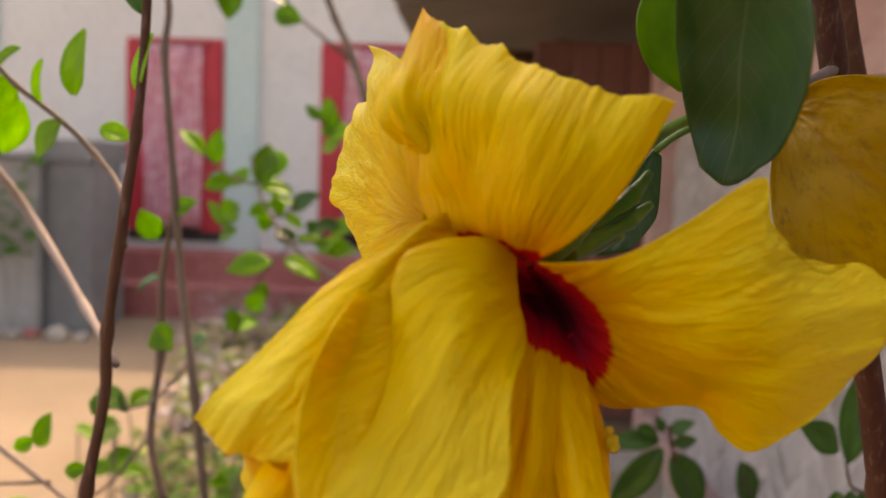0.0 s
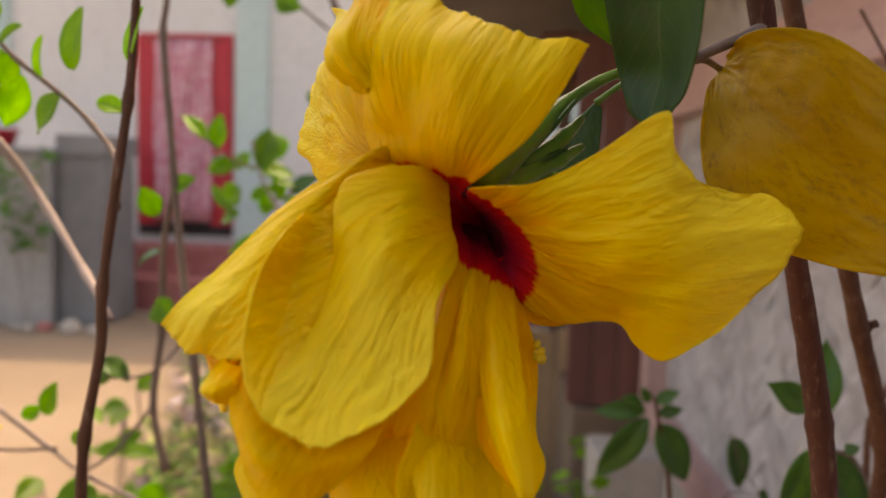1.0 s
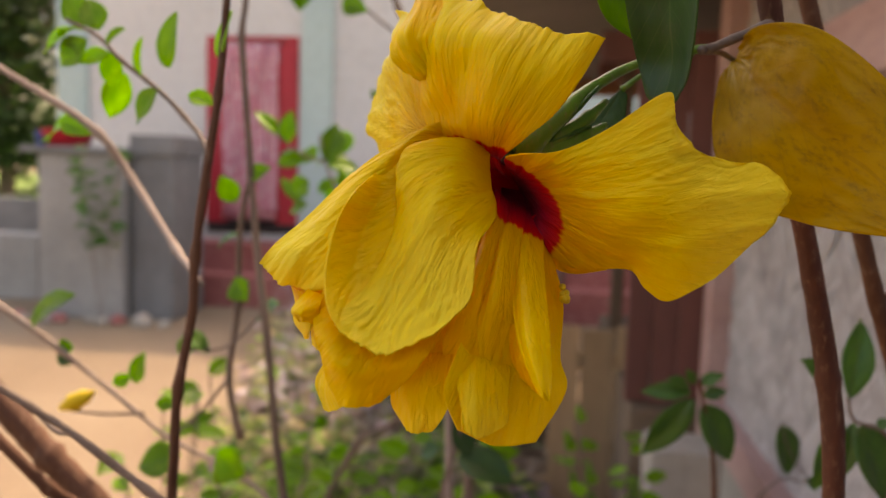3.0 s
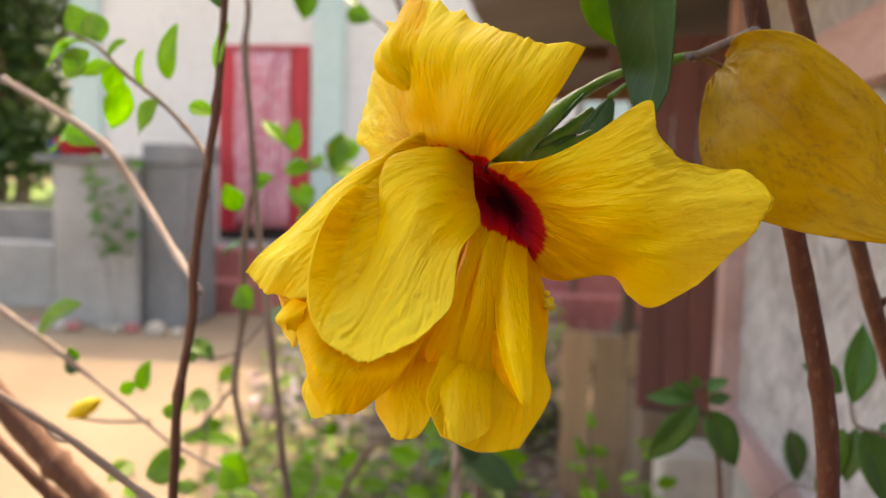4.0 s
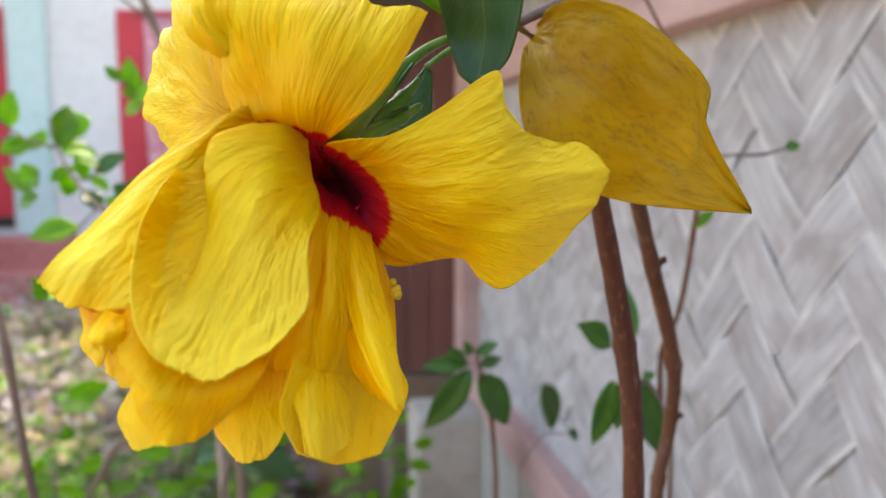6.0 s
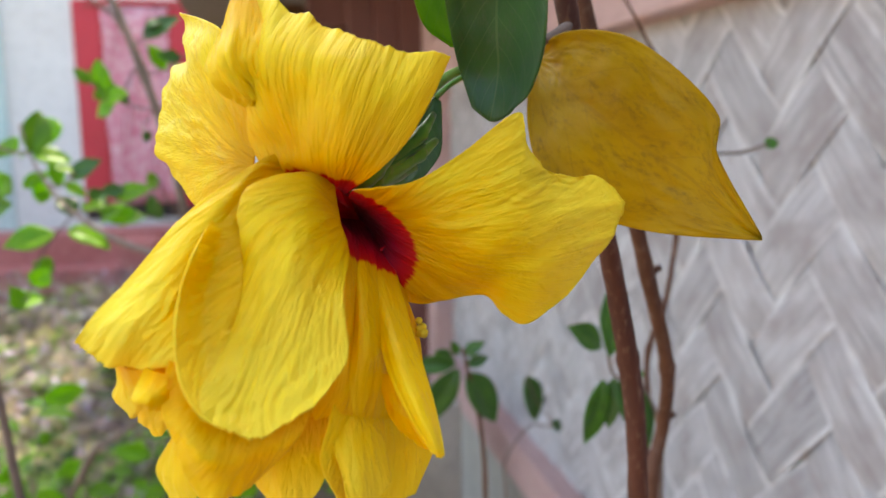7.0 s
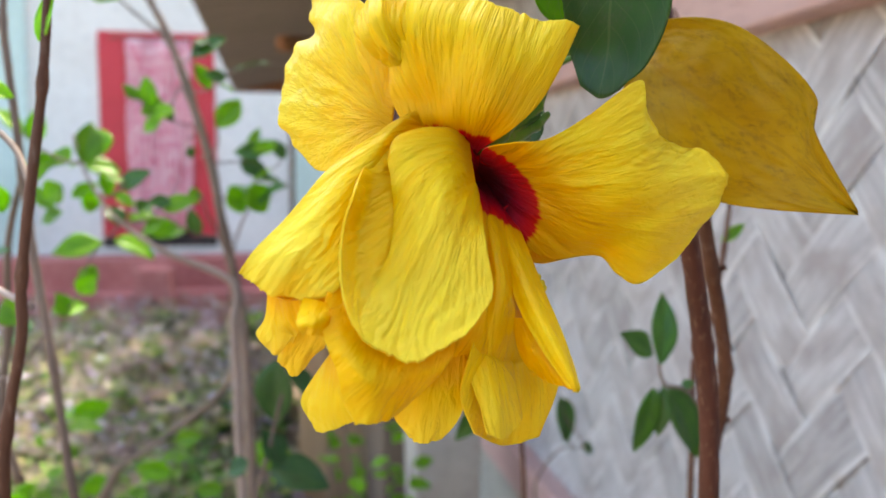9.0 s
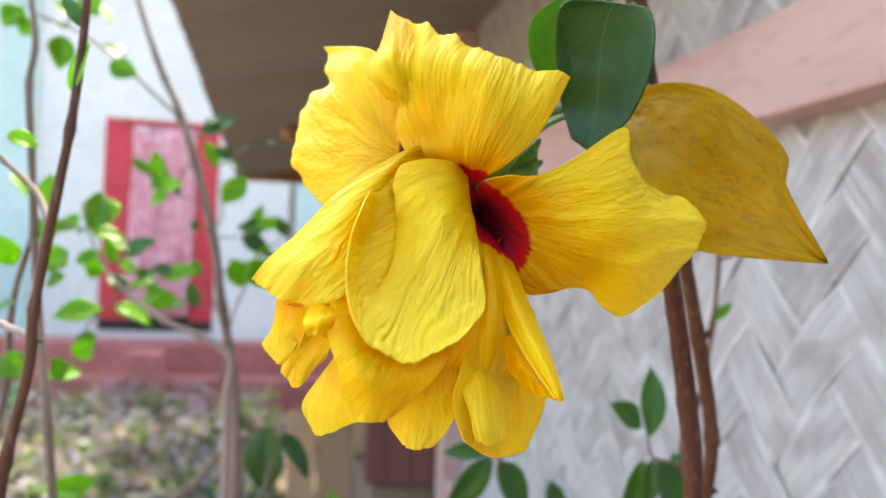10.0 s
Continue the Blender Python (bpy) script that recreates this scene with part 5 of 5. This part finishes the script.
shrub("dry grey-brown branch leaning against the shrub", (-0.6, 1.75, GROUND), [(LB + [(-0.42, 1.55, 0.2), (-0.60, 1.75, GROUND - 0.01)], [0.003, 0.0045, 0.005, 0.0055, 0.006, 0.007, 0.008], M_TWIG)])
low_left = [((-0.362, 0.6, 0.90), (-0.315, 0.56, 0.938), 0.026), ((-0.270, 0.600, 0.855), (-0.262, 0.593, 0.881), 0.011), ((-0.289, 0.600, 0.852), (-0.276, 0.603, 0.860), 0.009), ((-0.251, 0.600, 0.837), (-0.235, 0.601, 0.840), 0.010),
    ((-0.230, 0.600, 0.794), (-0.268, 0.594, 0.786), 0.026), ((-0.198, 0.600, 0.798), (-0.173, 0.591, 0.784), 0.026), ((-0.334, 0.600, 0.889), (-0.332, 0.604, 0.874), 0.009), ((-0.340, 0.600, 0.874), (-0.325, 0.600, 0.869), 0.009)]
LT = [(-0.50, 0.60, 0.985), (-0.399, 0.600, 0.919), (-0.338, 0.600, 0.880), (-0.265, 0.600, 0.827), (-0.239, 0.600, 0.809), (-0.184, 0.600, 0.784), (-0.150, 0.600, 0.758)]
low = shrub("thin grey twig with sparse leaves and a yellow bud", (-0.1, 0.63, GROUND), [(LT + down(LT[-1], 0.04, 0.03), [0.0036, 0.0032, 0.0026, 0.0018, 0.0016, 0.0018, 0.0022, 0.0026, 0.003, 0.004, 0.005, 0.005], M_PALETWIG)], low_left)
bud = bmesh.new()
add_tube(bud, [(-0.338, 0.6, 0.828), (-0.326, 0.6, 0.834), (-0.315, 0.6, 0.840), (-0.306, 0.6, 0.845)], [0.002, 0.008, 0.006, 0.001], 12, 6, 0.05)
part("flower_bud", bud, M_STIGMA, low, "closed yellow flower bud")
stem(low, [(-0.338, 0.6, 0.828), (-0.30, 0.6, 0.826), (-0.262, 0.6, 0.829)], [0.0012, 0.0014, 0.0014], M_TWIG, name="twig")
TH = [(-0.27, 0.30, 0.98), (-0.199, 0.300, 0.944), (-0.164, 0.300, 0.926), (-0.144, 0.300, 0.915), (-0.108, 0.300, 0.891), (-0.088, 0.300, 0.878), (-0.07, 0.30, 0.855)]
shrub("brown bare branch leaning low over the yard", (-0.03, 0.32, GROUND), [(TH + down(TH[-1], 0.04, 0.02), [0.0015, 0.0017, 0.0018, 0.002, 0.002, 0.0022, 0.0024, 0.0026, 0.003, 0.004, 0.006], M_TWIG)],
      twigs=[([(-0.27, 0.335, 0.968), (-0.21, 0.330, 0.931), (-0.185, 0.328, 0.919), (-0.166, 0.32, 0.909), (-0.144, 0.302, 0.9145)], 0.0016)])
TR = [(-0.47, 0.52, 0.98), (-0.382, 0.500, 0.913), (-0.346, 0.500, 0.887), (-0.308, 0.500, 0.848), (-0.284, 0.500, 0.824), (-0.255, 0.500, 0.797), (-0.227, 0.500, 0.767), (-0.20, 0.50, 0.72)]
TR2 = [(-0.33, 0.36, 0.97), (-0.26, 0.360, 0.918), (-0.240, 0.360, 0.901), (-0.220, 0.360, 0.883), (-0.198, 0.365, 0.859), (-0.183, 0.38, 0.839), (-0.17, 0.41, 0.79), (-0.18, 0.46, 0.72), (-0.19, 0.49, 0.65)]
shrub("thick leaning grey-brown branches at the edge of the shrub", (-0.16, 0.53, GROUND), [(TR + down(TR[-1], 0.04, 0.03), [0.008, 0.009, 0.0095, 0.010, 0.0105, 0.011, 0.011, 0.012, 0.012, 0.013, 0.014], M_TWIGD), (TR2, [0.0026, 0.003, 0.0034, 0.0036, 0.0038, 0.004, 0.0045], M_TWIGD)])
# shoots on the wall side
ROS = [(0.207, 0.690, 0.866), (0.213, 0.690, 0.837), (0.221, 0.690, 0.806), (0.226, 0.690, 0.755)]
rosette = [((0.2, 0.69, 0.853), (0.158, 0.685, 0.855), 0.0135), ((0.202, 0.69, 0.847), (0.162, 0.685, 0.793), 0.018), ((0.211, 0.69, 0.842), (0.241, 0.685, 0.796), 0.021), ((0.208, 0.69, 0.861), (0.225, 0.685, 0.873), 0.0105), ((0.203, 0.69, 0.861), (0.196, 0.685, 0.874), 0.008), ((0.211, 0.69, 0.851), (0.229, 0.685, 0.858), 0.01), ((0.199, 0.69, 0.857), (0.181, 0.685, 0.868), 0.009)]
shrub("small shoot topped with a whorl of glossy green leaves", (0.25, 0.72, GROUND), [(ROS + down(ROS[-1], 0.02, 0.02), [0.0014, 0.002, 0.0024, 0.003, 0.004, 0.005], M_TWIGD)], rosette, roll=25, leaf_material=M_MIDLEAF)
MID = [(0.342, 0.92, 0.766), (0.352, 0.92, 0.735), (0.374, 0.920, 0.698), (0.345, 0.920, 0.699), (0.314, 0.920, 0.660)]
shrub("thin shoot with one rounded green leaf", (0.33, 0.95, GROUND), [(MID + down(MID[-1], 0.02, 0.02), [0.0008, 0.001, 0.0012, 0.0015, 0.002, 0.003, 0.004], M_TWIG)], [((0.342, 0.920, 0.762), (0.360, 0.918, 0.704), 0.031), ((0.374, 0.920, 0.700), (0.392, 0.926, 0.690), 0.012)], roll=20, leaf_material=M_MIDLEAF)
RT = [(0.265, 0.500, 0.905), (0.270, 0.500, 0.890), (0.288, 0.500, 0.884), (0.300, 0.500, 0.864), (0.306, 0.500, 0.837)]
shrub("leafy green shoot beside the brown stems", (0.32, 0.52, GROUND), [(RT + down(RT[-1], 0.02, 0.02), [0.001, 0.0013, 0.0016, 0.002, 0.0024, 0.004, 0.005], M_TWIG)],
      [((0.26, 0.5, 0.913), (0.236, 0.49, 0.93), 0.012), ((0.262, 0.5, 0.887), (0.25, 0.495, 0.842), 0.009), ((0.266, 0.500, 0.905), (0.279, 0.514, 0.955), 0.012), ((0.273, 0.500, 0.886), (0.296, 0.485, 0.842), 0.024), ((0.270, 0.500, 0.888), (0.263, 0.493, 0.854), 0.012), ((0.284, 0.500, 0.887), (0.291, 0.498, 0.892), 0.007)], roll=20, leaf_material=M_MIDLEAF)
TW = [(0.298, 0.560, 1.162), (0.317, 0.560, 1.131), (0.345, 0.560, 1.083), (0.351, 0.560, 1.034), (0.347, 0.560, 0.979), (0.338, 0.560, 0.923), (0.325, 0.560, 0.889)]
shrub("thin bare grey twig in front of the woven wall", (0.33, 0.58, GROUND), [(TW + down(TW[-1], 0.01, 0.02), [0.001, 0.0013, 0.0016, 0.002, 0.0022, 0.0024, 0.0026, 0.004, 0.005], M_TWIGD)],
      [((0.421, 0.56, 1.045), (0.430, 0.557, 1.050), 0.008), ((0.345, 0.56, 0.985), (0.362, 0.555, 1.0), 0.007)], twigs=[([(0.351, 0.560, 1.034), (0.370, 0.560, 1.040), (0.401, 0.560, 1.041), (0.425, 0.560, 1.047)], 0.0014)])
BF = [(0.017, 0.720, 0.872), (0.006, 0.720, 0.837), (-0.010, 0.720, 0.774), (-0.021, 0.720, 0.733)]
shrub("shoot with broad dark glossy leaves low behind the flower", (-0.02, 0.75, GROUND), [(BF + down(BF[-1], 0.02, 0.02), [0.001, 0.0016, 0.002, 0.0026, 0.004, 0.005], M_TWIG)],
      [((0.002, 0.720, 0.868), (-0.004, 0.72, 0.806), 0.031), ((0.012, 0.720, 0.862), (0.044, 0.718, 0.827), 0.021), ((-0.025, 0.720, 0.775), (-0.045, 0.722, 0.768), 0.016), ((-0.005, 0.720, 0.769), (0.048, 0.712, 0.757), 0.031), ((0.005, 0.720, 0.773), (-0.009, 0.720, 0.806), 0.021)], roll=25, leaf_material=M_DARKLEAF)


def sprig(label, base, height, spread, count, size, seed, material=None, lean=(0, 0)):
    """A small weed: a few stalks from one root with leaves all along."""
    s = thing("weed_plant", base, label, "weed", "weeds")
    rng = random.Random(seed)
    for k in range(3):
        a = rng.uniform(0, 6.28)
        top = (base[0] + lean[0] + spread * math.cos(a), base[1] + lean[1] + spread * math.sin(a), base[2] + height * rng.uniform(0.8, 1.05))
        mid = (base[0] * 0.5 + top[0] * 0.5 + rng.gauss(0, 0.02), base[1] * 0.5 + top[1] * 0.5, base[2] + height * 0.5)
        line = [(base[0], base[1], base[2] - 0.01), mid, top]
        stem(s, line, [0.004, 0.0025, 0.0012], M_TWIG, 6, 5, "stalk")
        pts = spline(line, np.linspace(0.45, 1, count))
        for p in pts:
            b = rng.uniform(0, 6.28)
            l = size * rng.uniform(0.6, 1.2)
            leaf(s, p, Vector(p) + Vector((math.cos(b), math.sin(b), rng.uniform(-0.3, 0.5))) * l, l * 0.55, material, rng.uniform(-40, 40))
    return s


for label, base, h, sp, n, size, seed in (
        ("leafy green weed growing below the shrub", (-0.42, 1.35, GROUND), 0.98, 0.10, 9, 0.055, 1), ("leafy green weed growing below the shrub", (-0.30, 1.6, GROUND), 0.86, 0.12, 9, 0.055, 2),
        ("leafy green weed growing below the shrub", (-0.55, 1.5, GROUND), 0.80, 0.12, 8, 0.055, 3), ("leafy green weed growing below the shrub", (-0.22, 1.25, GROUND), 0.95, 0.08, 8, 0.05, 4),
        ("leafy weed beside the cement post", (0.22, 2.1, GROUND), 0.72, 0.12, 9, 0.07, 5), ("leafy weed in the shade below the flower", (0.07, 1.3, GROUND), 0.80, 0.10, 8, 0.06, 6),
        ("leafy weed in the shade below the flower", (0.02, 1.8, GROUND), 0.62, 0.12, 8, 0.06, 7), ("leafy weed at the edge of the sunny yard", (-0.62, 1.25, GROUND), 0.95, 0.10, 8, 0.05, 8),
        ("leafy weed at the edge of the sunny yard", (-0.75, 1.7, GROUND), 0.7, 0.14, 8, 0.055, 9), ("leafy weed in the shaded bed", (-0.55, 2.1, GROUND), 0.62, 0.15, 9, 0.06, 12),
        ("leafy weed in the shaded bed", (-0.35, 2.3, GROUND), 0.55, 0.15, 9, 0.06, 13), ("leafy weed in the shaded bed", (-0.8, 2.4, GROUND), 0.5, 0.16, 9, 0.06, 14), ("leafy weed in the shaded bed", (-0.15, 2.0, GROUND), 0.55, 0.14, 9, 0.06, 15), ("leafy green weed growing below the shrub", (-0.36, 1.15, GROUND), 1.02, 0.08, 9, 0.055, 31), ("leafy green weed growing below the shrub", (-0.26, 1.45, GROUND), 0.92, 0.12, 10, 0.06, 32),
        ("leafy green weed growing below the shrub", (-0.12, 1.5, GROUND), 0.86, 0.12, 10, 0.06, 33), ("leafy weed at the edge of the sunny yard", (-0.50, 1.2, GROUND), 0.98, 0.10, 9, 0.055, 34),
        ("leafy weed in the shade below the flower", (0.0, 1.55, GROUND), 0.82, 0.10, 9, 0.065, 35), ("leafy weed beside the cement post", (0.20, 1.75, GROUND), 0.80, 0.10, 9, 0.06, 36), ("trailing plant growing beside the cement tank", (-3.70, 6.6, GROUND), 1.45, 0.14, 16, 0.13, 10)):
    sprig(label, base, h, sp, n, size, seed, M_MIDLEAF if "tank" in label else None)


def dry_leaf():
    d = thing("dry_leaf", (0.226, 0.35, 1.07), "small curled dark brown dead leaf caught on the stem", "leaf")
    rows = [[(0.222, 0.345, 1.074), (0.226, 0.35, 1.076), (0.230, 0.355, 1.072)], [(0.226, 0.340, 1.066), (0.233, 0.35, 1.070), (0.238, 0.345, 1.062)], [(0.230, 0.345, 1.054), (0.235, 0.352, 1.056), (0.240, 0.345, 1.058)]]
    part("blade", add_sheet(bmesh.new(), rows, 12, 12, lambda u, v, *w: 0.001 * noise.noise((u * 5, v * 5, 1)), None, 0.0005), M_DRYLEAF, d, recalc=False)
    stem(d, [(0.226, 0.35, 1.076), (0.216, 0.35, 1.07), (0.199, 0.343, 1.055)], [0.0006, 0.0006, 0.0006], M_TWIGD, name="leaf_stalk")


dry_leaf()


# ---- weeds and litter ----
def scatter(name, label, category, spots, size, material, seed, upright=0.5, slim=1.0):
    rng = random.Random(seed)
    verts, faces = [], []
    for x, y, h in spots:
        for _ in range(3):
            a, l = rng.uniform(0, 6.28), size * rng.uniform(0.5, 1.3)
            d = Vector((math.cos(a), math.sin(a), rng.uniform(-0.2, upright))).normalized()
            s = d.cross(Vector((rng.uniform(-0.5, 0.5), rng.uniform(-0.5, 0.5), 1))).normalized() * l * slim * rng.uniform(0.2, 0.38)
            o = Vector((x, y, GROUND + rng.uniform(0.15, 1) * h)) + Vector((rng.gauss(0, 0.03), rng.gauss(0, 0.03), 0))
            n = len(verts)
            lift = Vector((0, 0, 0.12 * l))
            verts += [o, o + d * l * 0.45 + s + lift, o + d * l * 0.5 - lift * 0.3, o + d * l * 0.45 - s + lift, o + d * l - lift]
            faces += [(n, n + 1, n + 2), (n, n + 2, n + 3), (n + 2, n + 1, n + 4), (n + 2, n + 4, n + 3)]
    me = bpy.data.meshes.new(name)
    me.from_pydata(verts, [], faces)
    me.materials.append(material)
    return tagged(new(name, me), label, category, kind="stuff")


def stuff_mat(name, stops, translucent=0.3):
    m, t, p = nodes_of(name)
    r = t.nodes.new("ShaderNodeNewGeometry").outputs["Random Per Island"]
    col = ramp(t, r, stops)
    tr = t.nodes.new("ShaderNodeBsdfTranslucent")
    mx = t.nodes.new("ShaderNodeMixShader")
    mx.inputs[0].default_value = translucent
    p.inputs["Roughness"].default_value = 0.6
    t.links.new(col, p.inputs["Base Color"])
    t.links.new(col, tr.inputs["Color"])
    t.links.new(p.outputs[0], mx.inputs[1])
    t.links.new(tr.outputs[0], mx.inputs[2])
    t.links.new(mx.outputs[0], t.nodes["Material Output"].inputs["Surface"])
    return m


rng = random.Random(11)
M_WEED = stuff_mat("weed_leaves", [(0.0, (0.09, 0.20, 0.02)), (0.5, (0.20, 0.40, 0.04)), (0.8, (0.42, 0.52, 0.10)), (1.0, (0.50, 0.40, 0.26))])
# Darker weed colours, with the shade put into the leaves.
M_WEED_SHADED = stuff_mat("weed_shaded", [(0.0, (0.012, 0.04, 0.006)), (0.35, (0.08, 0.22, 0.02)), (0.65, (0.24, 0.42, 0.05)), (0.82, (0.40, 0.34, 0.18)), (1.0, (0.16, 0.10, 0.07))])
M_LITTER = stuff_mat("litter", [(0.0, (0.14, 0.09, 0.06)), (0.4, (0.42, 0.30, 0.21)), (0.7, (0.46, 0.37, 0.28)), (1.0, (0.07, 0.045, 0.03))], 0.1)
M_BLOOM = stuff_mat("weed_bloom", [(0.0, (0.55, 0.50, 0.60)), (0.5, (0.40, 0.32, 0.48)), (1.0, (0.75, 0.72, 0.72))], 0.2)
M_TREE = stuff_mat("tree_leaves", [(0.0, (0.015, 0.04, 0.01)), (0.5, (0.03, 0.075, 0.015)), (1.0, (0.07, 0.13, 0.03))], 0.15)
garden_side()
BED = [(rng.uniform(-2.2, 0.35), rng.uniform(2.2, 7.2)) for _ in range(7000)]
BED = [(x, y) for x, y in BED if x < 0.02 and x > -0.45 - 0.25 * y + 0.15 * noise.noise((x * 2, y * 2, 0)) and noise.noise((x * 2.2, y * 1.6, 3)) > -0.35]
M_STALK = stuff_mat("weed_stalks", [(0.0, (0.14, 0.09, 0.08)), (0.4, (0.40, 0.31, 0.31)), (0.7, (0.62, 0.54, 0.46)), (1.0, (0.18, 0.26, 0.06))], 0.25)
M_BEDWEED = stuff_mat("bed_weeds", [(0.0, (0.012, 0.03, 0.006)), (0.22, (0.06, 0.17, 0.015)), (0.42, (0.22, 0.43, 0.03)), (0.58, (0.55, 0.55, 0.20)), (0.70, (0.66, 0.50, 0.34)), (0.84, (0.50, 0.37, 0.42)), (1.0, (0.07, 0.04, 0.035))], 0.4)
scatter("weed_bed", "low green weeds growing in the shaded bed", "weeds", [(x, y, 0.10 + 0.40 * abs(noise.noise((x * 3, y * 3, 7)))) for x, y in BED if noise.noise((x * 1.6, y * 1.2, 5)) > -0.12], 0.105, M_BEDWEED, 1)
scatter("leaf_litter", "dry brown fallen leaves and twigs under the weeds", "leaf litter", [(x + 0.05, y + 0.04, 0.03) for x, y in BED], 0.075, M_LITTER, 2, 0.1)
scatter("weed_flowers", "tiny pale mauve flowers among the weeds", "flowers", [(x, y, 0.40) for x, y in BED[::5] if noise.noise((x * 2.5, y * 1.5, 8)) > -0.05 and y > 3.4], 0.045, M_BLOOM, 3)
scatter("dry_stalks", "tangle of dry mauve-brown weed stalks in the bed", "weeds", [(x + 0.03, y, 0.34) for x, y in BED[::6]], 0.13, M_STALK, 6, 2.5, 0.12)
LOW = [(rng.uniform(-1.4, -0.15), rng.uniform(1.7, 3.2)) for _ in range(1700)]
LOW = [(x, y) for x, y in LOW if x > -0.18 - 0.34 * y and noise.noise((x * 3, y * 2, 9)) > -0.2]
scatter("weed_clump", "tangled fresh green weeds nearest to the shrub", "weeds", [(x, y, 0.25 + 0.45 * abs(noise.noise((x * 2.5, y * 2.5, 1)))) for x, y in LOW], 0.06, M_WEED_SHADED, 4)


def garden_bed():
    bm = bmesh.new()
    grid = []
    for i in range(36):
        y = 2.3 + 0.145 * i
        left = -0.62 - 0.24 * y + 0.2 * noise.noise((y * 1.3, 0, 5))
        row = []
        for j in range(24):
            x = left + (0.12 - left) * j / 23
            rise = min(1, min(i, 35 - i, j, 23 - j) / 3)
            row.append(bm.verts.new((x, y, GROUND - 0.03 + rise * (0.065 + 0.03 * noise.noise((x * 4, y * 4, 2))))))
        grid.append(row)
    for a, b in zip(grid, grid[1:]):
        for j in range(23):
            bm.faces.new((a[j], a[j + 1], b[j + 1], b[j]))
    tagged(part("garden_bed", bm, M_EARTHFLOOR), "brown earth of the weedy garden bed", "ground", kind="structure")


garden_bed()


def plank_fence():
    f = thing("plank_fence", (0.02, 3.3, GROUND), "low weathered tan plank fence behind the shrub", "fence")
    rng = random.Random(21)
    x = 0.10
    while x < 0.36:
        w = rng.uniform(0.11, 0.15)
        box("plank", (x, 3.30, GROUND - 0.01), (x + w - 0.008, 3.325, 0.42 + rng.uniform(-0.03, 0.02)), M_TANWOOD, f, 0.004)
        x += w
    for z in (-0.1, 0.25):
        box("rail", (0.09, 3.327, z), (0.41, 3.36, z + 0.06), M_TANWOOD, f, 0.004)


plank_fence()


# ---- woven strips, last ----
def strip_mesh(sign):
    """One visible float of a flat bamboo strip, rounded across and dipping under its neighbours at both ends."""
    n, k = 9, 7
    length, width = 2.18 * STRIP, 1.0 * STRIP
    verts, faces = [], []
    for i in range(n):
        s = i / (n - 1)
        for j in range(k):
            c = j / (k - 1) * 2 - 1
            a, b = (s - 0.5) * length, c * width / 2
            h = 0.0052 * math.sin(math.pi * min(max(s, 0.0), 1.0)) ** 0.5 - 0.0016 * c ** 4
            y, z = (-(a * 0.7071) + b * 0.7071 * 1, a * 0.7071 + b * 0.7071) if sign > 0 else ((a * 0.7071) - b * 0.7071, a * 0.7071 + b * 0.7071)
            verts.append((-h, y, z))
    for i in range(n - 1):
        for j in range(k - 1):
            q = i * k + j
            faces.append((q, q + 1, q + k + 1, q + k))
    me = bpy.data.meshes.new("bamboo_strip")
    me.from_pydata(verts, [], faces)
    uv = me.uv_layers.new(name="UVMap")
    for loop in me.loops:
        i, j = divmod(loop.vertex_index, k)
        uv.data[loop.index].uv = (j / (k - 1) * width, i / (n - 1) * length)
    edge = me.uv_layers.new(name="across")
    for loop in me.loops:
        i, j = divmod(loop.vertex_index, k)
        edge.data[loop.index].uv = (abs(j / (k - 1) * 2 - 1), abs(i / (n - 1) * 2 - 1))
    me.materials.append(M_BAMBOO)
    me.polygons.foreach_set("use_smooth", [True] * len(me.polygons))
    return me


def woven():
    wall = bpy.data.objects["wall_east"]
    meshes = {1: strip_mesh(1), -1: strip_mesh(-1)}
    rng = random.Random(5)
    joined_v, joined_f, joined_uv, joined_edge, count = [], [], [], [], 0
    r2 = 0.70711
    for i in range(-60, 90):
        for j in range(-60, 90):
            ph = (i - j) % 4
            if ph not in (0, 2):
                continue
            if ph == 0:
                a, b, sign = (i + 1.0) * STRIP, (j + 0.5) * STRIP, 1
            else:
                a, b, sign = (i + 0.5) * STRIP, j * STRIP, -1
            y, z = 0.627 - (a - b) * r2, 0.387 + (a + b) * r2
            if not (-0.9 < y < W_END - 0.05 and 0.30 < z < 1.95):
                continue
            m = Matrix.Translation((WX + 0.006 + rng.uniform(-0.001, 0.001), y, z)) @ Matrix.Rotation(rng.gauss(0, 0.02), 4, "X") @ Matrix.Rotation(rng.gauss(0, 0.014), 4, "Z") @ Matrix.Scale(rng.uniform(0.965, 1.03), 4)
            if 0.30 < z < 1.26 and 0.35 < y < 2.45 and count < 300:
                ob = new("bamboo_strip", meshes[sign])
                ob.parent = wall
                ob.matrix_basis = m
                count += 1
            else:
                base = len(joined_v)
                joined_v += [m @ v.co for v in meshes[sign].vertices]
                off = rng.uniform(0, 40)
                joined_uv += [c + off for d in meshes[sign].uv_layers[0].data for c in d.uv]
                joined_edge += [c for d in meshes[sign].uv_layers[1].data for c in d.uv]
                joined_f += [tuple(base + q for q in p.vertices) for p in meshes[sign].polygons]
    me = bpy.data.meshes.new("bamboo_strips")
    me.from_pydata(joined_v, [], joined_f)
    me.uv_layers.new(name="UVMap").data.foreach_set("uv", joined_uv)
    me.uv_layers.new(name="across").data.foreach_set("uv", joined_edge)
    me.materials.append(M_BAMBOO)
    me.polygons.foreach_set("use_smooth", [True] * len(me.polygons))
    ob = new("bamboo_strips", me)
    ob.parent = wall
    tagged(ob, kind="stuff")


woven()
